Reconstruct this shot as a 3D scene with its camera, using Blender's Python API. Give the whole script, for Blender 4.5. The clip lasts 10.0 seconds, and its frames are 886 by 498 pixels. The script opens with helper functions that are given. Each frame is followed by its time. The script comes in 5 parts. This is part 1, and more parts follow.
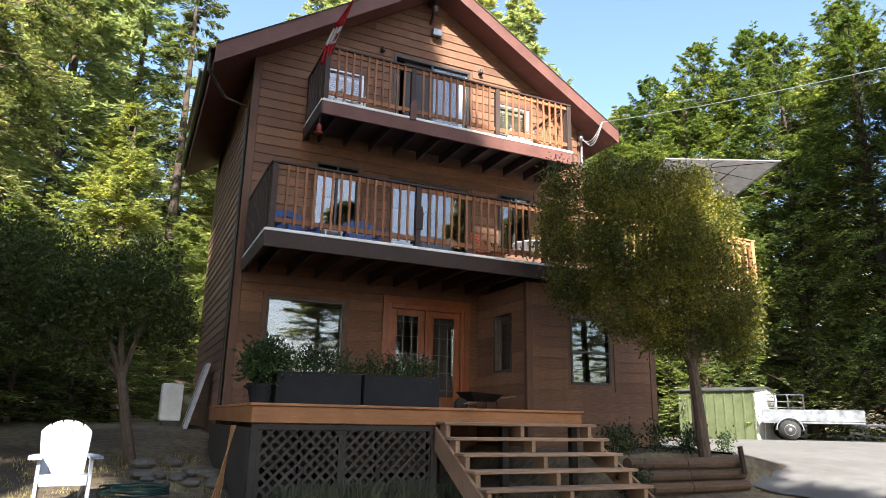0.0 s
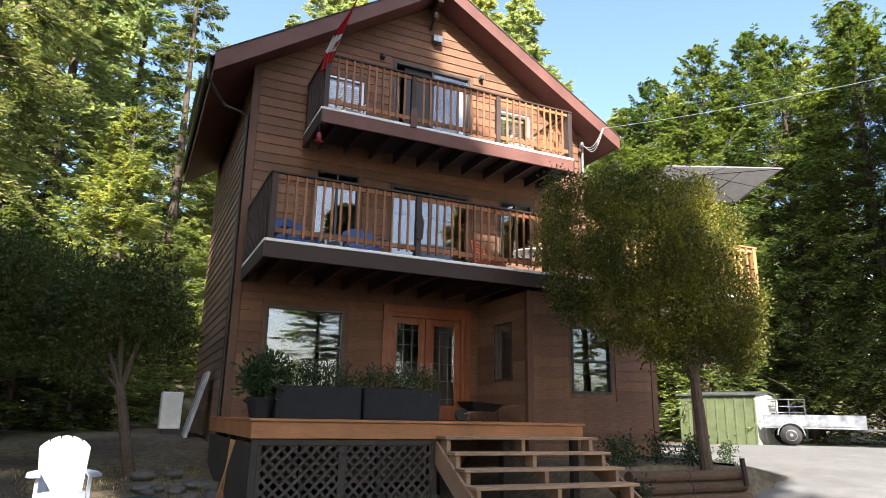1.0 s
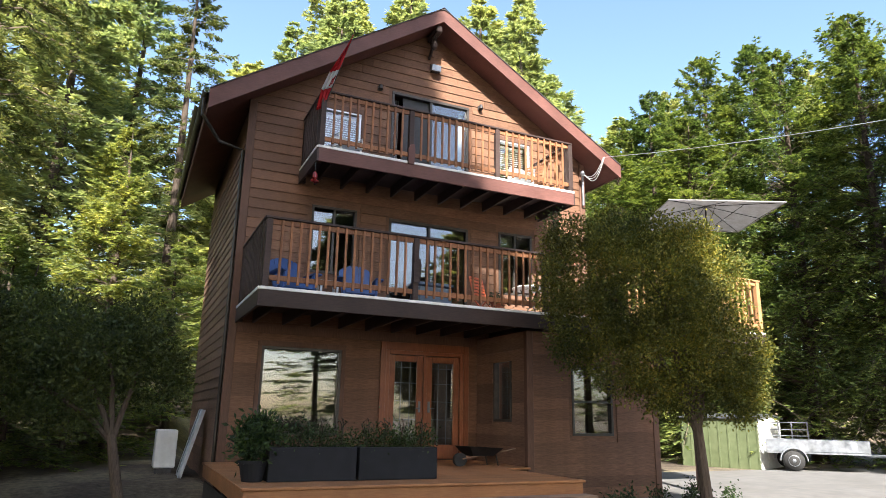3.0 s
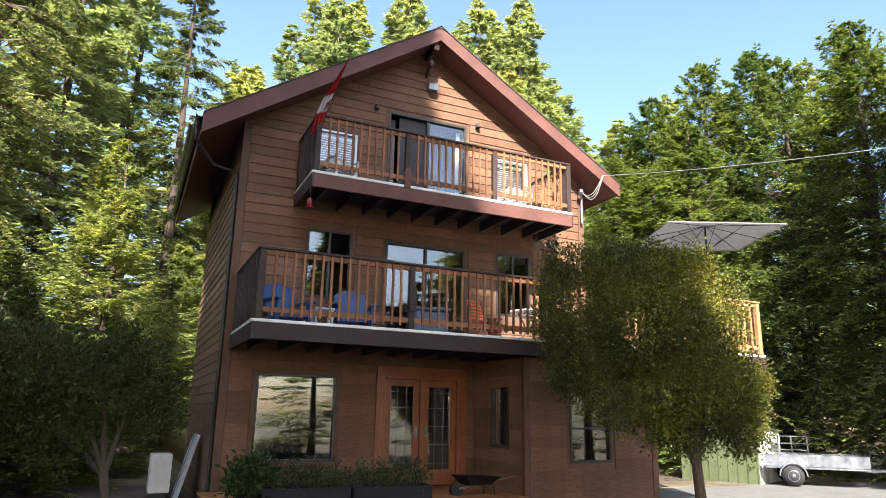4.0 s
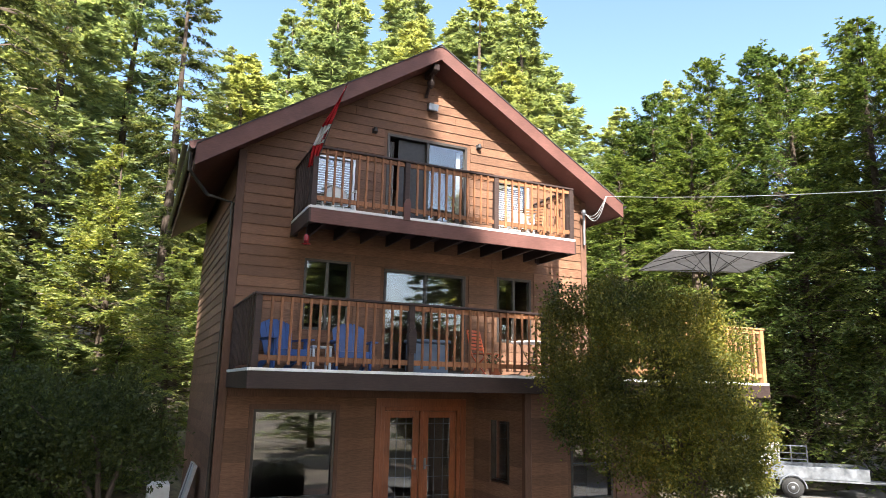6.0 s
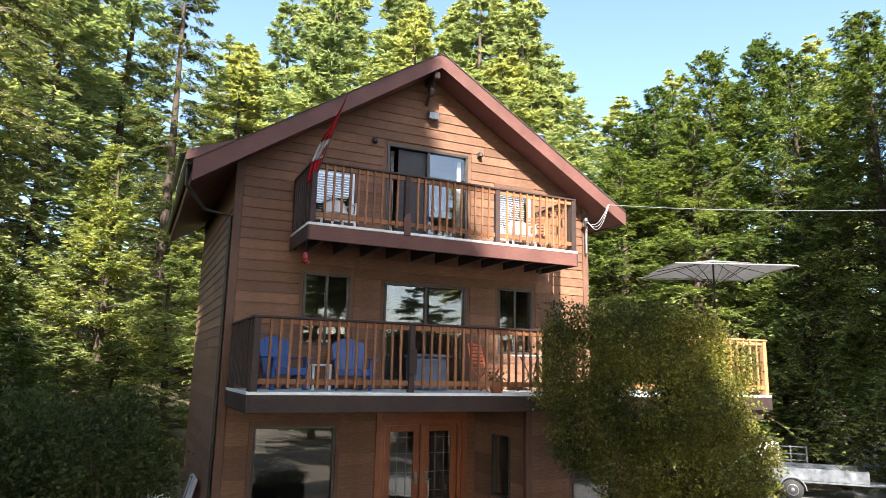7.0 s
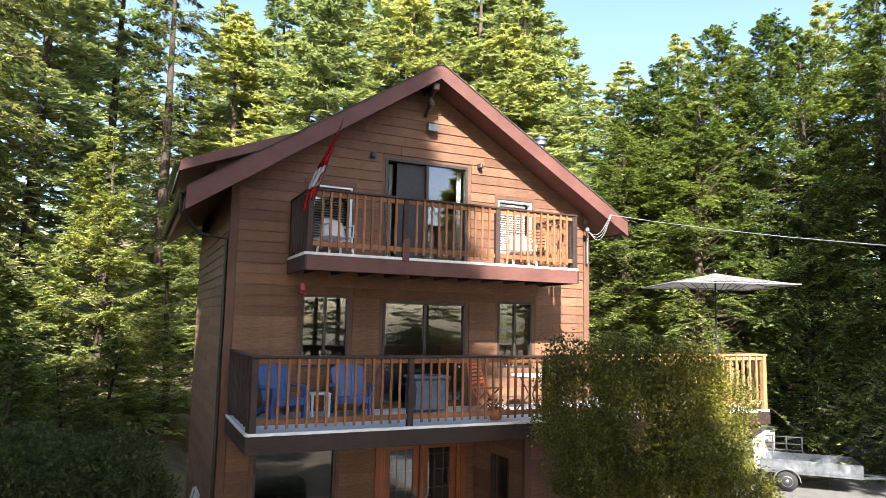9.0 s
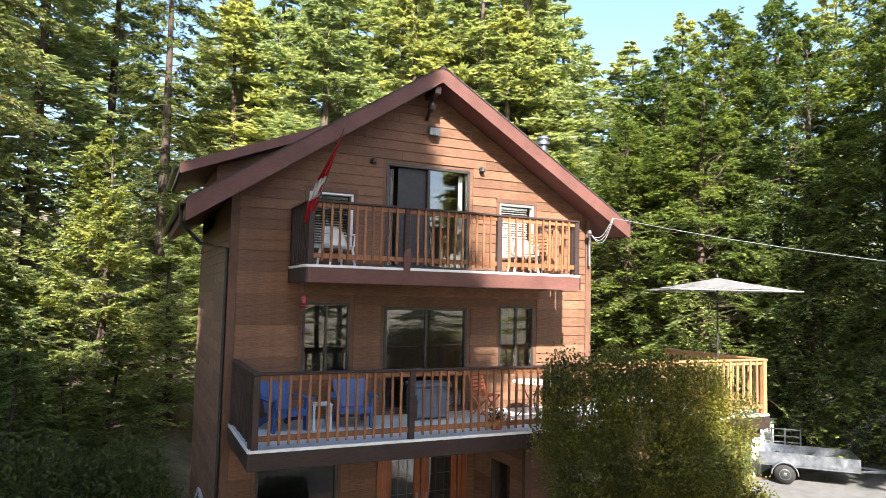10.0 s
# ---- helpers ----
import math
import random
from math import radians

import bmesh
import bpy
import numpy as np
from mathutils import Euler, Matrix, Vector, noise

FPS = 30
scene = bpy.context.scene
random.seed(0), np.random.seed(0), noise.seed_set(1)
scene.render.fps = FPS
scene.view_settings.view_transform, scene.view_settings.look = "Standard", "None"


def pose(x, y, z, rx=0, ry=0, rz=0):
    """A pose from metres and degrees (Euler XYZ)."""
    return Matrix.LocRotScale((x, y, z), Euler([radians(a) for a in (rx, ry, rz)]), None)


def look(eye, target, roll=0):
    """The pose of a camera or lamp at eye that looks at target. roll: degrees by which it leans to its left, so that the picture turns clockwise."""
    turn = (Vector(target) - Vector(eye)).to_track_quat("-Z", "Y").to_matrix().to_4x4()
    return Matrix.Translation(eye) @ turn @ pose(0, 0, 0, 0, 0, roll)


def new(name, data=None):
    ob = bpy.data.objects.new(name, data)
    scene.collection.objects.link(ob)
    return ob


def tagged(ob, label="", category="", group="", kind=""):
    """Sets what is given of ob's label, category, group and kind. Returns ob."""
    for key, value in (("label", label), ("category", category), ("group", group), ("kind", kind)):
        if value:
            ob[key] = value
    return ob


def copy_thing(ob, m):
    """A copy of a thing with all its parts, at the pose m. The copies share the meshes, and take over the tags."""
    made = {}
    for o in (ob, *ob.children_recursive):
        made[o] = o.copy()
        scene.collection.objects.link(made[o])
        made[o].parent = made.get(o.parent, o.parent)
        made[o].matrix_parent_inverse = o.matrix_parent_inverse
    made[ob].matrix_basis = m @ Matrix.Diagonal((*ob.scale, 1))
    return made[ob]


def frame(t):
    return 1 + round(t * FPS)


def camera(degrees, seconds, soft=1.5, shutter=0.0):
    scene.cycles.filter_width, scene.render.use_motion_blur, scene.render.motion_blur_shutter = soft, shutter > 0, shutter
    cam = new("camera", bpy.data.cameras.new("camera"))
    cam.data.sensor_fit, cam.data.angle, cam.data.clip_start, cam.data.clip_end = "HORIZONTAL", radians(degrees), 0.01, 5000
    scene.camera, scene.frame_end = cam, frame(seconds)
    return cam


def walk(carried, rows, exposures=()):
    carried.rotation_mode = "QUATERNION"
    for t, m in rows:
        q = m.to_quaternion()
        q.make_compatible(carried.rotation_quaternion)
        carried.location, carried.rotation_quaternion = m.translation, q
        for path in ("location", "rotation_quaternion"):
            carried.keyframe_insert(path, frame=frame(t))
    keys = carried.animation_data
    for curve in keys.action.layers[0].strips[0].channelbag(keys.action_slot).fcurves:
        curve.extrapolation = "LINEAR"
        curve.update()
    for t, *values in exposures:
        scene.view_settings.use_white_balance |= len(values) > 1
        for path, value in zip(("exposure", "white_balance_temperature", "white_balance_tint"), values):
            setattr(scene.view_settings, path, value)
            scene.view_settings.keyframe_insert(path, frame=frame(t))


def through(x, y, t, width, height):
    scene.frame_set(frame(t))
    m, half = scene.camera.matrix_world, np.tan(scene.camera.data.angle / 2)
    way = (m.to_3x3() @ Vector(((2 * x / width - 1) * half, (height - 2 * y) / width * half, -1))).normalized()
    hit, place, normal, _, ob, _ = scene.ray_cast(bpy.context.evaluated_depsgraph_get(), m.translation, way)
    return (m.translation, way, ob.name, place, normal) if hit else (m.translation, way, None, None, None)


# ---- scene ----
cam = camera(67.0, 10.0, soft=0.6)
PATH = [
    (0, (0.215, 0.04, 0.813), (1.023, 1.802, 1.308), 1.1),
    (0.5, (0.216, 0.043, 0.902), (1.024, 1.805, 1.396), 1.1),
    (1, (0.211, 0.046, 1.005), (1.018, 1.808, 1.497), 1.1),
    (1.5, (0.215, 0.055, 1.137), (1.022, 1.818, 1.628), 1.1),
    (2, (0.218, 0.058, 1.322), (1.024, 1.821, 1.811), 1.1),
    (2.5, (0.231, 0.057, 1.548), (1.036, 1.82, 2.038), 1.1),
    (4, (0.301, 0.033, 2.358), (1.108, 1.799, 2.838), 1.1),
    (4.5, (0.314, 0.048, 2.641), (1.123, 1.816, 3.111), 1.1),
    (5, (0.316, 0.052, 2.916), (1.126, 1.824, 3.367), 1.1),
    (5.5, (0.297, 0.059, 3.193), (1.111, 1.834, 3.623), 1.2),
    (7, (0.263, 0.113, 4.098), (1.086, 1.901, 4.458), 1.2),
    (7.5, (0.266, 0.117, 4.429), (1.092, 1.909, 4.756), 1.3),
    (8, (0.266, 0.125, 4.755), (1.096, 1.921, 5.05), 1.2),
    (8.5, (0.264, 0.113, 5.09), (1.095, 1.914, 5.35), 1.2),
    (9, (0.253, 0.097, 5.43), (1.085, 1.902, 5.652), 1.2),
    (9.5, (0.239, 0.083, 5.76), (1.071, 1.892, 5.944), 1.3),
    (10, (0.243, 0.095, 6.096), (1.075, 1.908, 6.24), 1.3),
]
walk(cam, [(t, look(eye, target, roll)) for t, eye, target, roll in PATH])

# ---- world and sun ----
TO_SUN = Vector((-0.42, -1.0, 0.84)).normalized()
world = bpy.data.worlds.new("sky")
scene.world = world
world.use_nodes = True
wn = world.node_tree.nodes
sky = wn.new("ShaderNodeTexSky")
sky.sky_type = "NISHITA"
sky.sun_disc = False
sky.sun_elevation = math.asin(TO_SUN.z)
sky.sun_rotation = math.atan2(TO_SUN.x, TO_SUN.y) % (2 * math.pi)
sky.altitude, sky.air_density, sky.dust_density, sky.ozone_density = 50, 1.0, 2.0, 2.2
wn["Background"].inputs["Strength"].default_value = 0.097
world.node_tree.links.new(sky.outputs["Color"], wn["Background"].inputs["Color"])
sun_data = bpy.data.lights.new("sun", "SUN")
sun_data.energy, sun_data.angle, sun_data.color = 5.0, radians(0.6), (1.0, 0.94, 0.86)
sun = new("sun", sun_data)
sun.matrix_world = look(TO_SUN * 60, (0, 0, 0))
scene.view_settings.exposure = 2.2

# ---- materials ----


def material(name, build):
    m = bpy.data.materials.new(name)
    m.use_nodes = True
    nt = m.node_tree
    build(nt, nt.nodes, nt.nodes["Principled BSDF"])
    return m


def ramp(nt, src, stops):
    r = nt.nodes.new("ShaderNodeValToRGB")
    while len(r.color_ramp.elements) < len(stops):
        r.color_ramp.elements.new(0.5)
    for e, (p, c) in zip(r.color_ramp.elements, stops):
        e.position, e.color = p, (*c, 1)
    nt.links.new(src, r.inputs["Fac"])
    return r.outputs["Color"]


def noise_of(nt, scale, detail=4.0, stretch=(1, 1, 1), rough=0.55):
    co = nt.nodes.new("ShaderNodeTexCoord")
    mp = nt.nodes.new("ShaderNodeMapping")
    mp.inputs["Scale"].default_value = stretch
    n = nt.nodes.new("ShaderNodeTexNoise")
    n.inputs["Scale"].default_value, n.inputs["Detail"].default_value, n.inputs["Roughness"].default_value = scale, detail, rough
    nt.links.new(co.outputs["Object"], mp.inputs["Vector"])
    nt.links.new(mp.outputs["Vector"], n.inputs["Vector"])
    return n.outputs["Fac"]


def mixed(nt, fac, a, b, kind="MULTIPLY"):
    m = nt.nodes.new("ShaderNodeMix")
    m.data_type, m.blend_type = "RGBA", kind
    for sock, val in ((m.inputs["Factor"], fac), (m.inputs["A"], a), (m.inputs["B"], b)):
        if isinstance(val, (int, float)):
            sock.default_value = val
        elif isinstance(val, tuple):
            sock.default_value = (*val, 1)
        else:
            nt.links.new(val, sock)
    return m.outputs["Result"]


def bump(nt, bsdf, height, strength, distance=0.01):
    b = nt.nodes.new("ShaderNodeBump")
    b.inputs["Strength"].default_value, b.inputs["Distance"].default_value = strength, distance
    nt.links.new(height, b.inputs["Height"])
    nt.links.new(b.outputs["Normal"], bsdf.inputs["Normal"])


def timber(name, dark, light, rough=0.6, stretch=(0.6, 8, 8), vary=0.35, spec=0.3):
    """Stained or raw wood with long grain, blotches, and a tone of its own for each board."""
    def build(nt, ns, bs):
        grain = noise_of(nt, 9.0, 6.0, stretch, 0.65)
        col = ramp(nt, grain, [(0.3, dark), (0.7, light)])
        blotch = ramp(nt, noise_of(nt, 1.7, 4.0), [(0.3, (0.66, 0.64, 0.62)), (0.72, (1.12, 1.1, 1.08))])
        col = mixed(nt, 0.8, col, blotch)
        info = ns.new("ShaderNodeObjectInfo")
        tone = ramp(nt, info.outputs["Random"], [(0.0, (1 - vary,) * 3), (1.0, (1 + vary * 0.5, 1 + vary * 0.45, 1 + vary * 0.4))])
        nt.links.new(mixed(nt, 1.0, col, tone), bs.inputs["Base Color"])
        bs.inputs["Roughness"].default_value = rough
        bs.inputs["Specular IOR Level"].default_value = spec
        bump(nt, bs, grain, 0.35, 0.006)
    return material(name, build)


def plain(name, a, b, scale=6.0, rough=0.6, metal=0.0, relief=0.15, spec=0.5, rough_var=0.12):
    """Paint, plastic, metal or stone: two tones, dirt and slight relief."""
    def build(nt, ns, bs):
        n = noise_of(nt, scale, 6.0)
        col = ramp(nt, n, [(0.3, a), (0.7, b)])
        dirt = ramp(nt, noise_of(nt, scale * 0.22, 5.0), [(0.28, (0.72, 0.7, 0.66)), (0.6, (1.0, 1.0, 1.0))])
        nt.links.new(mixed(nt, 0.7, col, dirt), bs.inputs["Base Color"])
        rr = ramp(nt, n, [(0.2, (max(rough - rough_var, 0.02),) * 3), (0.8, (min(rough + rough_var, 1),) * 3)])
        nt.links.new(rr, bs.inputs["Roughness"])
        bs.inputs["Metallic"].default_value = metal
        bs.inputs["Specular IOR Level"].default_value = spec
        bump(nt, bs, n, relief, 0.008)
    return material(name, build)


def foliage(name, dark, mid, light, through=0.35, clump=0.9, rough=0.55, low=(0.62, 0.7, 0.7), high=(1.35, 1.22, 0.95)):
    """Leaves and needles: every leaf its own tone, clumps of lighter growth, and light coming through."""
    def build(nt, ns, bs):
        geo = ns.new("ShaderNodeNewGeometry")
        own = ramp(nt, geo.outputs["Random Per Island"], [(0.0, dark), (0.55, mid), (1.0, light)])
        patch = ramp(nt, noise_of(nt, clump, 3.0), [(0.32, low), (0.68, high)])
        info = ns.new("ShaderNodeObjectInfo")
        tree = ramp(nt, info.outputs["Random"], [(0.0, (0.78, 0.85, 0.9)), (0.5, (1.0, 1.0, 1.0)), (1.0, (1.12, 1.06, 0.92))])
        col = mixed(nt, 1.0, mixed(nt, 1.0, own, patch), tree)
        nt.links.new(col, bs.inputs["Base Color"])
        bs.inputs["Roughness"].default_value = rough
        bs.inputs["Specular IOR Level"].default_value = 0.35
        tr = ns.new("ShaderNodeBsdfTranslucent")
        nt.links.new(mixed(nt, 1.0, col, (1.15, 1.2, 0.68)), tr.inputs["Color"])
        mx = ns.new("ShaderNodeMixShader")
        mx.inputs[0].default_value = through
        nt.links.new(bs.outputs[0], mx.inputs[1])
        nt.links.new(tr.outputs[0], mx.inputs[2])
        nt.links.new(mx.outputs[0], ns["Material Output"].inputs["Surface"])
    return material(name, build)


def glass_build(nt, ns, bs):
    # window glass with a faint waviness
    bs.inputs["Base Color"].default_value = (0.94, 0.97, 0.96, 1)
    bs.inputs["Roughness"].default_value = 0.0
    bs.inputs["IOR"].default_value = 1.9
    bs.inputs["Transmission Weight"].default_value = 1.0
    bump(nt, bs, noise_of(nt, 1.1, 1.0), 0.015, 0.02)


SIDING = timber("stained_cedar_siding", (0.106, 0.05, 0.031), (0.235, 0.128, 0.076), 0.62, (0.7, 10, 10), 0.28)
# for the side walls: grain along y, tones paler than the front siding
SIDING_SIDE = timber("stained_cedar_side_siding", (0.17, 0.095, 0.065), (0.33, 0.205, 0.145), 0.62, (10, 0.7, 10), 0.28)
TRIM = timber("brown_trim_wood", (0.1, 0.052, 0.036), (0.17, 0.092, 0.062), 0.6, (10, 10, 0.8), 0.2)
FASCIA = timber("red_brown_painted_fascia", (0.115, 0.052, 0.044), (0.16, 0.074, 0.062), 0.55, (0.8, 8, 8), 0.12)
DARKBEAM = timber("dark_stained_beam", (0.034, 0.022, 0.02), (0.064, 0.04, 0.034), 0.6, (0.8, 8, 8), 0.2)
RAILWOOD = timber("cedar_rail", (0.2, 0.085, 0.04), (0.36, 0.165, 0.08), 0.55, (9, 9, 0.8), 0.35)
# paler than RAILWOOD: sun on the side deck rail is put into the tone
PALECEDAR = timber("pale_cedar_rail", (0.32, 0.165, 0.075), (0.46, 0.26, 0.125), 0.6, (9, 9, 0.8), 0.2)
DECKWOOD = timber("orange_deck_wood", (0.3, 0.13, 0.055), (0.43, 0.2, 0.085), 0.5, (0.7, 9, 9), 0.22)
STAIRWOOD = timber("weathered_stair_tread", (0.27, 0.17, 0.11), (0.42, 0.28, 0.19), 0.65, (0.7, 9, 9), 0.25)
DOORWOOD = timber("varnished_red_door_wood", (0.2, 0.062, 0.026), (0.33, 0.11, 0.045), 0.35, (9, 9, 0.7), 0.1, 0.5)
LATTICE = timber("dark_lattice_wood", (0.036, 0.033, 0.03), (0.064, 0.058, 0.053), 0.75, (5, 5, 5), 0.25)
LOG = timber("retaining_log_wood", (0.07, 0.045, 0.03), (0.15, 0.095, 0.06), 0.8, (0.8, 7, 7), 0.3)
BARK = timber("rough_bark", (0.055, 0.04, 0.03), (0.13, 0.1, 0.078), 0.9, (6, 6, 0.9), 0.3)
SHINGLE = plain("dark_roof_shingle", (0.035, 0.032, 0.032), (0.075, 0.068, 0.066), 14, 0.9, 0, 0.6)
SOFFIT = timber("red_brown_soffit", (0.115, 0.045, 0.036), (0.16, 0.064, 0.052), 0.6, (8, 0.8, 8), 0.1)
WHITE = plain("white_paint", (0.72, 0.72, 0.71), (0.82, 0.82, 0.8), 9, 0.45, 0, 0.05)
VINYL = plain("grey_deck_membrane", (0.42, 0.47, 0.51), (0.52, 0.57, 0.61), 5, 0.6, 0, 0.08)
ALU = plain("bronze_window_frame", (0.04, 0.035, 0.032), (0.07, 0.062, 0.056), 8, 0.4, 0.4, 0.03)
ALUPALE = plain("pale_aluminium_frame", (0.5, 0.52, 0.54), (0.62, 0.64, 0.65), 8, 0.35, 0.6, 0.03)
STEEL = plain("galvanised_steel", (0.16, 0.175, 0.2), (0.28, 0.3, 0.33), 7, 0.42, 0.85, 0.06)
BLACK = plain("black_metal", (0.02, 0.02, 0.022), (0.04, 0.04, 0.042), 12, 0.5, 0.2, 0.08)
PLANTER = plain("charcoal_planter", (0.01, 0.011, 0.014), (0.02, 0.021, 0.025), 5, 0.75, 0, 0.12, 0.25)
RUBBER = plain("tyre_rubber", (0.015, 0.015, 0.015), (0.03, 0.03, 0.03), 20, 0.85, 0, 0.2)
# kept dark and bluish: half shade on the lawn chair is put in
PLASTIC = plain("grey_white_resin", (0.3, 0.33, 0.4), (0.38, 0.4, 0.47), 5, 0.5, 0, 0.04)
CHESTGREY = plain("blue_grey_cover", (0.07, 0.1, 0.15), (0.11, 0.15, 0.2), 5, 0.7, 0, 0.1)
BLUE = plain("blue_chair_paint", (0.02, 0.055, 0.18), (0.03, 0.085, 0.25), 6, 0.5, 0, 0.06)
REDCHAIR = plain("red_orange_chair_paint", (0.42, 0.07, 0.02), (0.55, 0.11, 0.035), 6, 0.5, 0, 0.06)
TERRA = plain("terracotta_pot", (0.42, 0.11, 0.05), (0.52, 0.16, 0.075), 9, 0.75, 0, 0.15)
RED = plain("red_flag_cloth", (0.5, 0.012, 0.02), (0.6, 0.02, 0.03), 12, 0.8, 0, 0.1)
CLOTH = plain("white_cloth", (0.7, 0.7, 0.7), (0.8, 0.8, 0.79), 12, 0.85, 0, 0.1)
REDPLASTIC = plain("red_feeder_plastic", (0.2, 0.01, 0.014), (0.27, 0.018, 0.022), 9, 0.25, 0, 0.02)
CANVAS = plain("pale_grey_canvas", (0.27, 0.265, 0.265), (0.33, 0.325, 0.325), 30, 0.85, 0, 0.1)
# green kept dark: the sun only grazing the shed wall is put into it
SHEDGREEN = plain("sage_green_metal", (0.07, 0.09, 0.042), (0.1, 0.12, 0.06), 5, 0.5, 0.1, 0.05)
CONCRETE = plain("pale_concrete_drive", (0.1, 0.098, 0.096), (0.15, 0.146, 0.142), 3.5, 0.9, 0, 0.25)
STONE = plain("grey_stone", (0.06, 0.056, 0.05), (0.15, 0.14, 0.125), 4, 0.85, 0, 0.5)
HOSE = plain("green_hose", (0.008, 0.03, 0.028), (0.015, 0.05, 0.045), 9, 0.4, 0, 0.02)
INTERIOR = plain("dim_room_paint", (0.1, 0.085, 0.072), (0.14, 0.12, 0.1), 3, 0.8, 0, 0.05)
CURTAIN = plain("pale_curtain", (0.5, 0.52, 0.55), (0.62, 0.64, 0.66), 9, 0.85, 0, 0.15)
GLASS = material("window_glass", glass_build)
FIRGREEN = foliage("fir_needles", (0.078, 0.1, 0.052), (0.155, 0.178, 0.09), (0.29, 0.285, 0.135), 0.5, 0.5)
CEDARGREEN = foliage("hemlock_needles", (0.066, 0.1, 0.036), (0.138, 0.186, 0.064), (0.29, 0.335, 0.11), 0.48, 0.45)
PALEGREEN = foliage("young_fir_needles", (0.14, 0.185, 0.09), (0.255, 0.305, 0.14), (0.45, 0.45, 0.19), 0.5, 0.8)
# paler than FIRGREEN: sunlight and haze of the distance are put into it
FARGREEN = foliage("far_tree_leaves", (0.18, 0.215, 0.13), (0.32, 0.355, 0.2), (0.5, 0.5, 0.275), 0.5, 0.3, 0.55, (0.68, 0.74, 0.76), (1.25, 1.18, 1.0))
# dark because the shade on this tree is put into the leaf colour
SHADELEAF = foliage("shaded_broad_leaves", (0.034, 0.05, 0.02), (0.056, 0.078, 0.028), (0.1, 0.125, 0.04), 0.4, 0.9)
# the strong yellow clump tint stands in for sunlit foliage
LEAF = foliage("broad_leaves", (0.046, 0.062, 0.019), (0.084, 0.102, 0.027), (0.19, 0.18, 0.045), 0.42, 0.8, 0.55, (0.55, 0.62, 0.6), (2.2, 1.8, 1.05))
HERB = foliage("planter_leaves", (0.014, 0.03, 0.01), (0.026, 0.05, 0.016), (0.06, 0.1, 0.026), 0.35, 4.0, 0.45)
GRASSBLADE = foliage("dry_grass_blades", (0.1, 0.1, 0.05), (0.22, 0.2, 0.11), (0.36, 0.31, 0.18), 0.3, 1.5, 0.7)
LAVENDER = foliage("grey_green_stems", (0.05, 0.058, 0.045), (0.09, 0.1, 0.08), (0.15, 0.16, 0.13), 0.3, 3.0, 0.7)


def ground_build(nt, ns, bs):
    big = noise_of(nt, 0.25, 6.0)
    fine = noise_of(nt, 9.0, 8.0)
    soil = ramp(nt, fine, [(0.3, (0.035, 0.025, 0.017)), (0.7, (0.1, 0.072, 0.048))])
    straw = ramp(nt, fine, [(0.3, (0.11, 0.09, 0.05)), (0.7, (0.27, 0.22, 0.13))])
    f = ramp(nt, big, [(0.45, (0, 0, 0)), (0.62, (1, 1, 1))])
    nt.links.new(mixed(nt, f, soil, straw, "MIX"), bs.inputs["Base Color"])
    bs.inputs["Roughness"].default_value = 0.95
    bump(nt, bs, fine, 0.6, 0.03)


GROUND = material("dry_lawn_and_soil", ground_build)

# ---- building helpers ----
BASE = {}


def thing(name, base=(0, 0, 0), label="", category="", group="", kind=""):
    ob = new(name)
    ob.empty_display_size = 0.3
    ob.location = base
    BASE[ob] = Vector(base)
    return tagged(ob, label, category, group, kind)


def root_of(ob):
    while ob.parent:
        ob = ob.parent
    return ob


def finish(ob, mat, parent, label=""):
    ob.data.materials.clear()
    ob.data.materials.append(mat)
    if parent:
        ob.parent = parent
    return tagged(ob, label)


def part(name, bm, mat, parent, label="", smooth=False):
    """One mesh object from a bmesh in world coordinates, under its thing or part."""
    base = BASE.get(root_of(parent), Vector()) if parent else Vector()
    bmesh.ops.translate(bm, verts=bm.verts, vec=-base)
    me = bpy.data.meshes.new(name)
    bm.to_mesh(me)
    bm.free()
    if smooth:
        me.shade_smooth()
    me.materials.append(mat)
    ob = new(name, me)
    ob.parent = parent
    return tagged(ob, label)


def box(bm, x0, y0, z0, x1, y1, z1, bevel=0.0, m=None):
    c = Matrix.Translation(((x0 + x1) / 2, (y0 + y1) / 2, (z0 + z1) / 2)) @ Matrix.Diagonal((abs(x1 - x0), abs(y1 - y0), abs(z1 - z0), 1))
    vs = bmesh.ops.create_cube(bm, size=1, matrix=(m @ c if m else c))["verts"]
    if bevel:
        es = list({e for v in vs for e in v.link_edges})
        bmesh.ops.bevel(bm, geom=es, offset=bevel, segments=1, affect="EDGES", profile=0.5)
    return bm


def boxed(x0, y0, z0, x1, y1, z1, bevel=0.0, m=None):
    return box(bmesh.new(), x0, y0, z0, x1, y1, z1, bevel, m)


def rod(bm, a, b, r0, r1=None, seg=8):
    a, b = Vector(a), Vector(b)
    d = b - a
    m = Matrix.Translation((a + b) / 2) @ d.to_track_quat("Z", "Y").to_matrix().to_4x4()
    bmesh.ops.create_cone(bm, cap_ends=True, segments=seg, radius1=r0, radius2=r0 if r1 is None else r1, depth=d.length, matrix=m)
    return bm


def rodded(a, b, r0, r1=None, seg=8):
    return rod(bmesh.new(), a, b, r0, r1, seg)


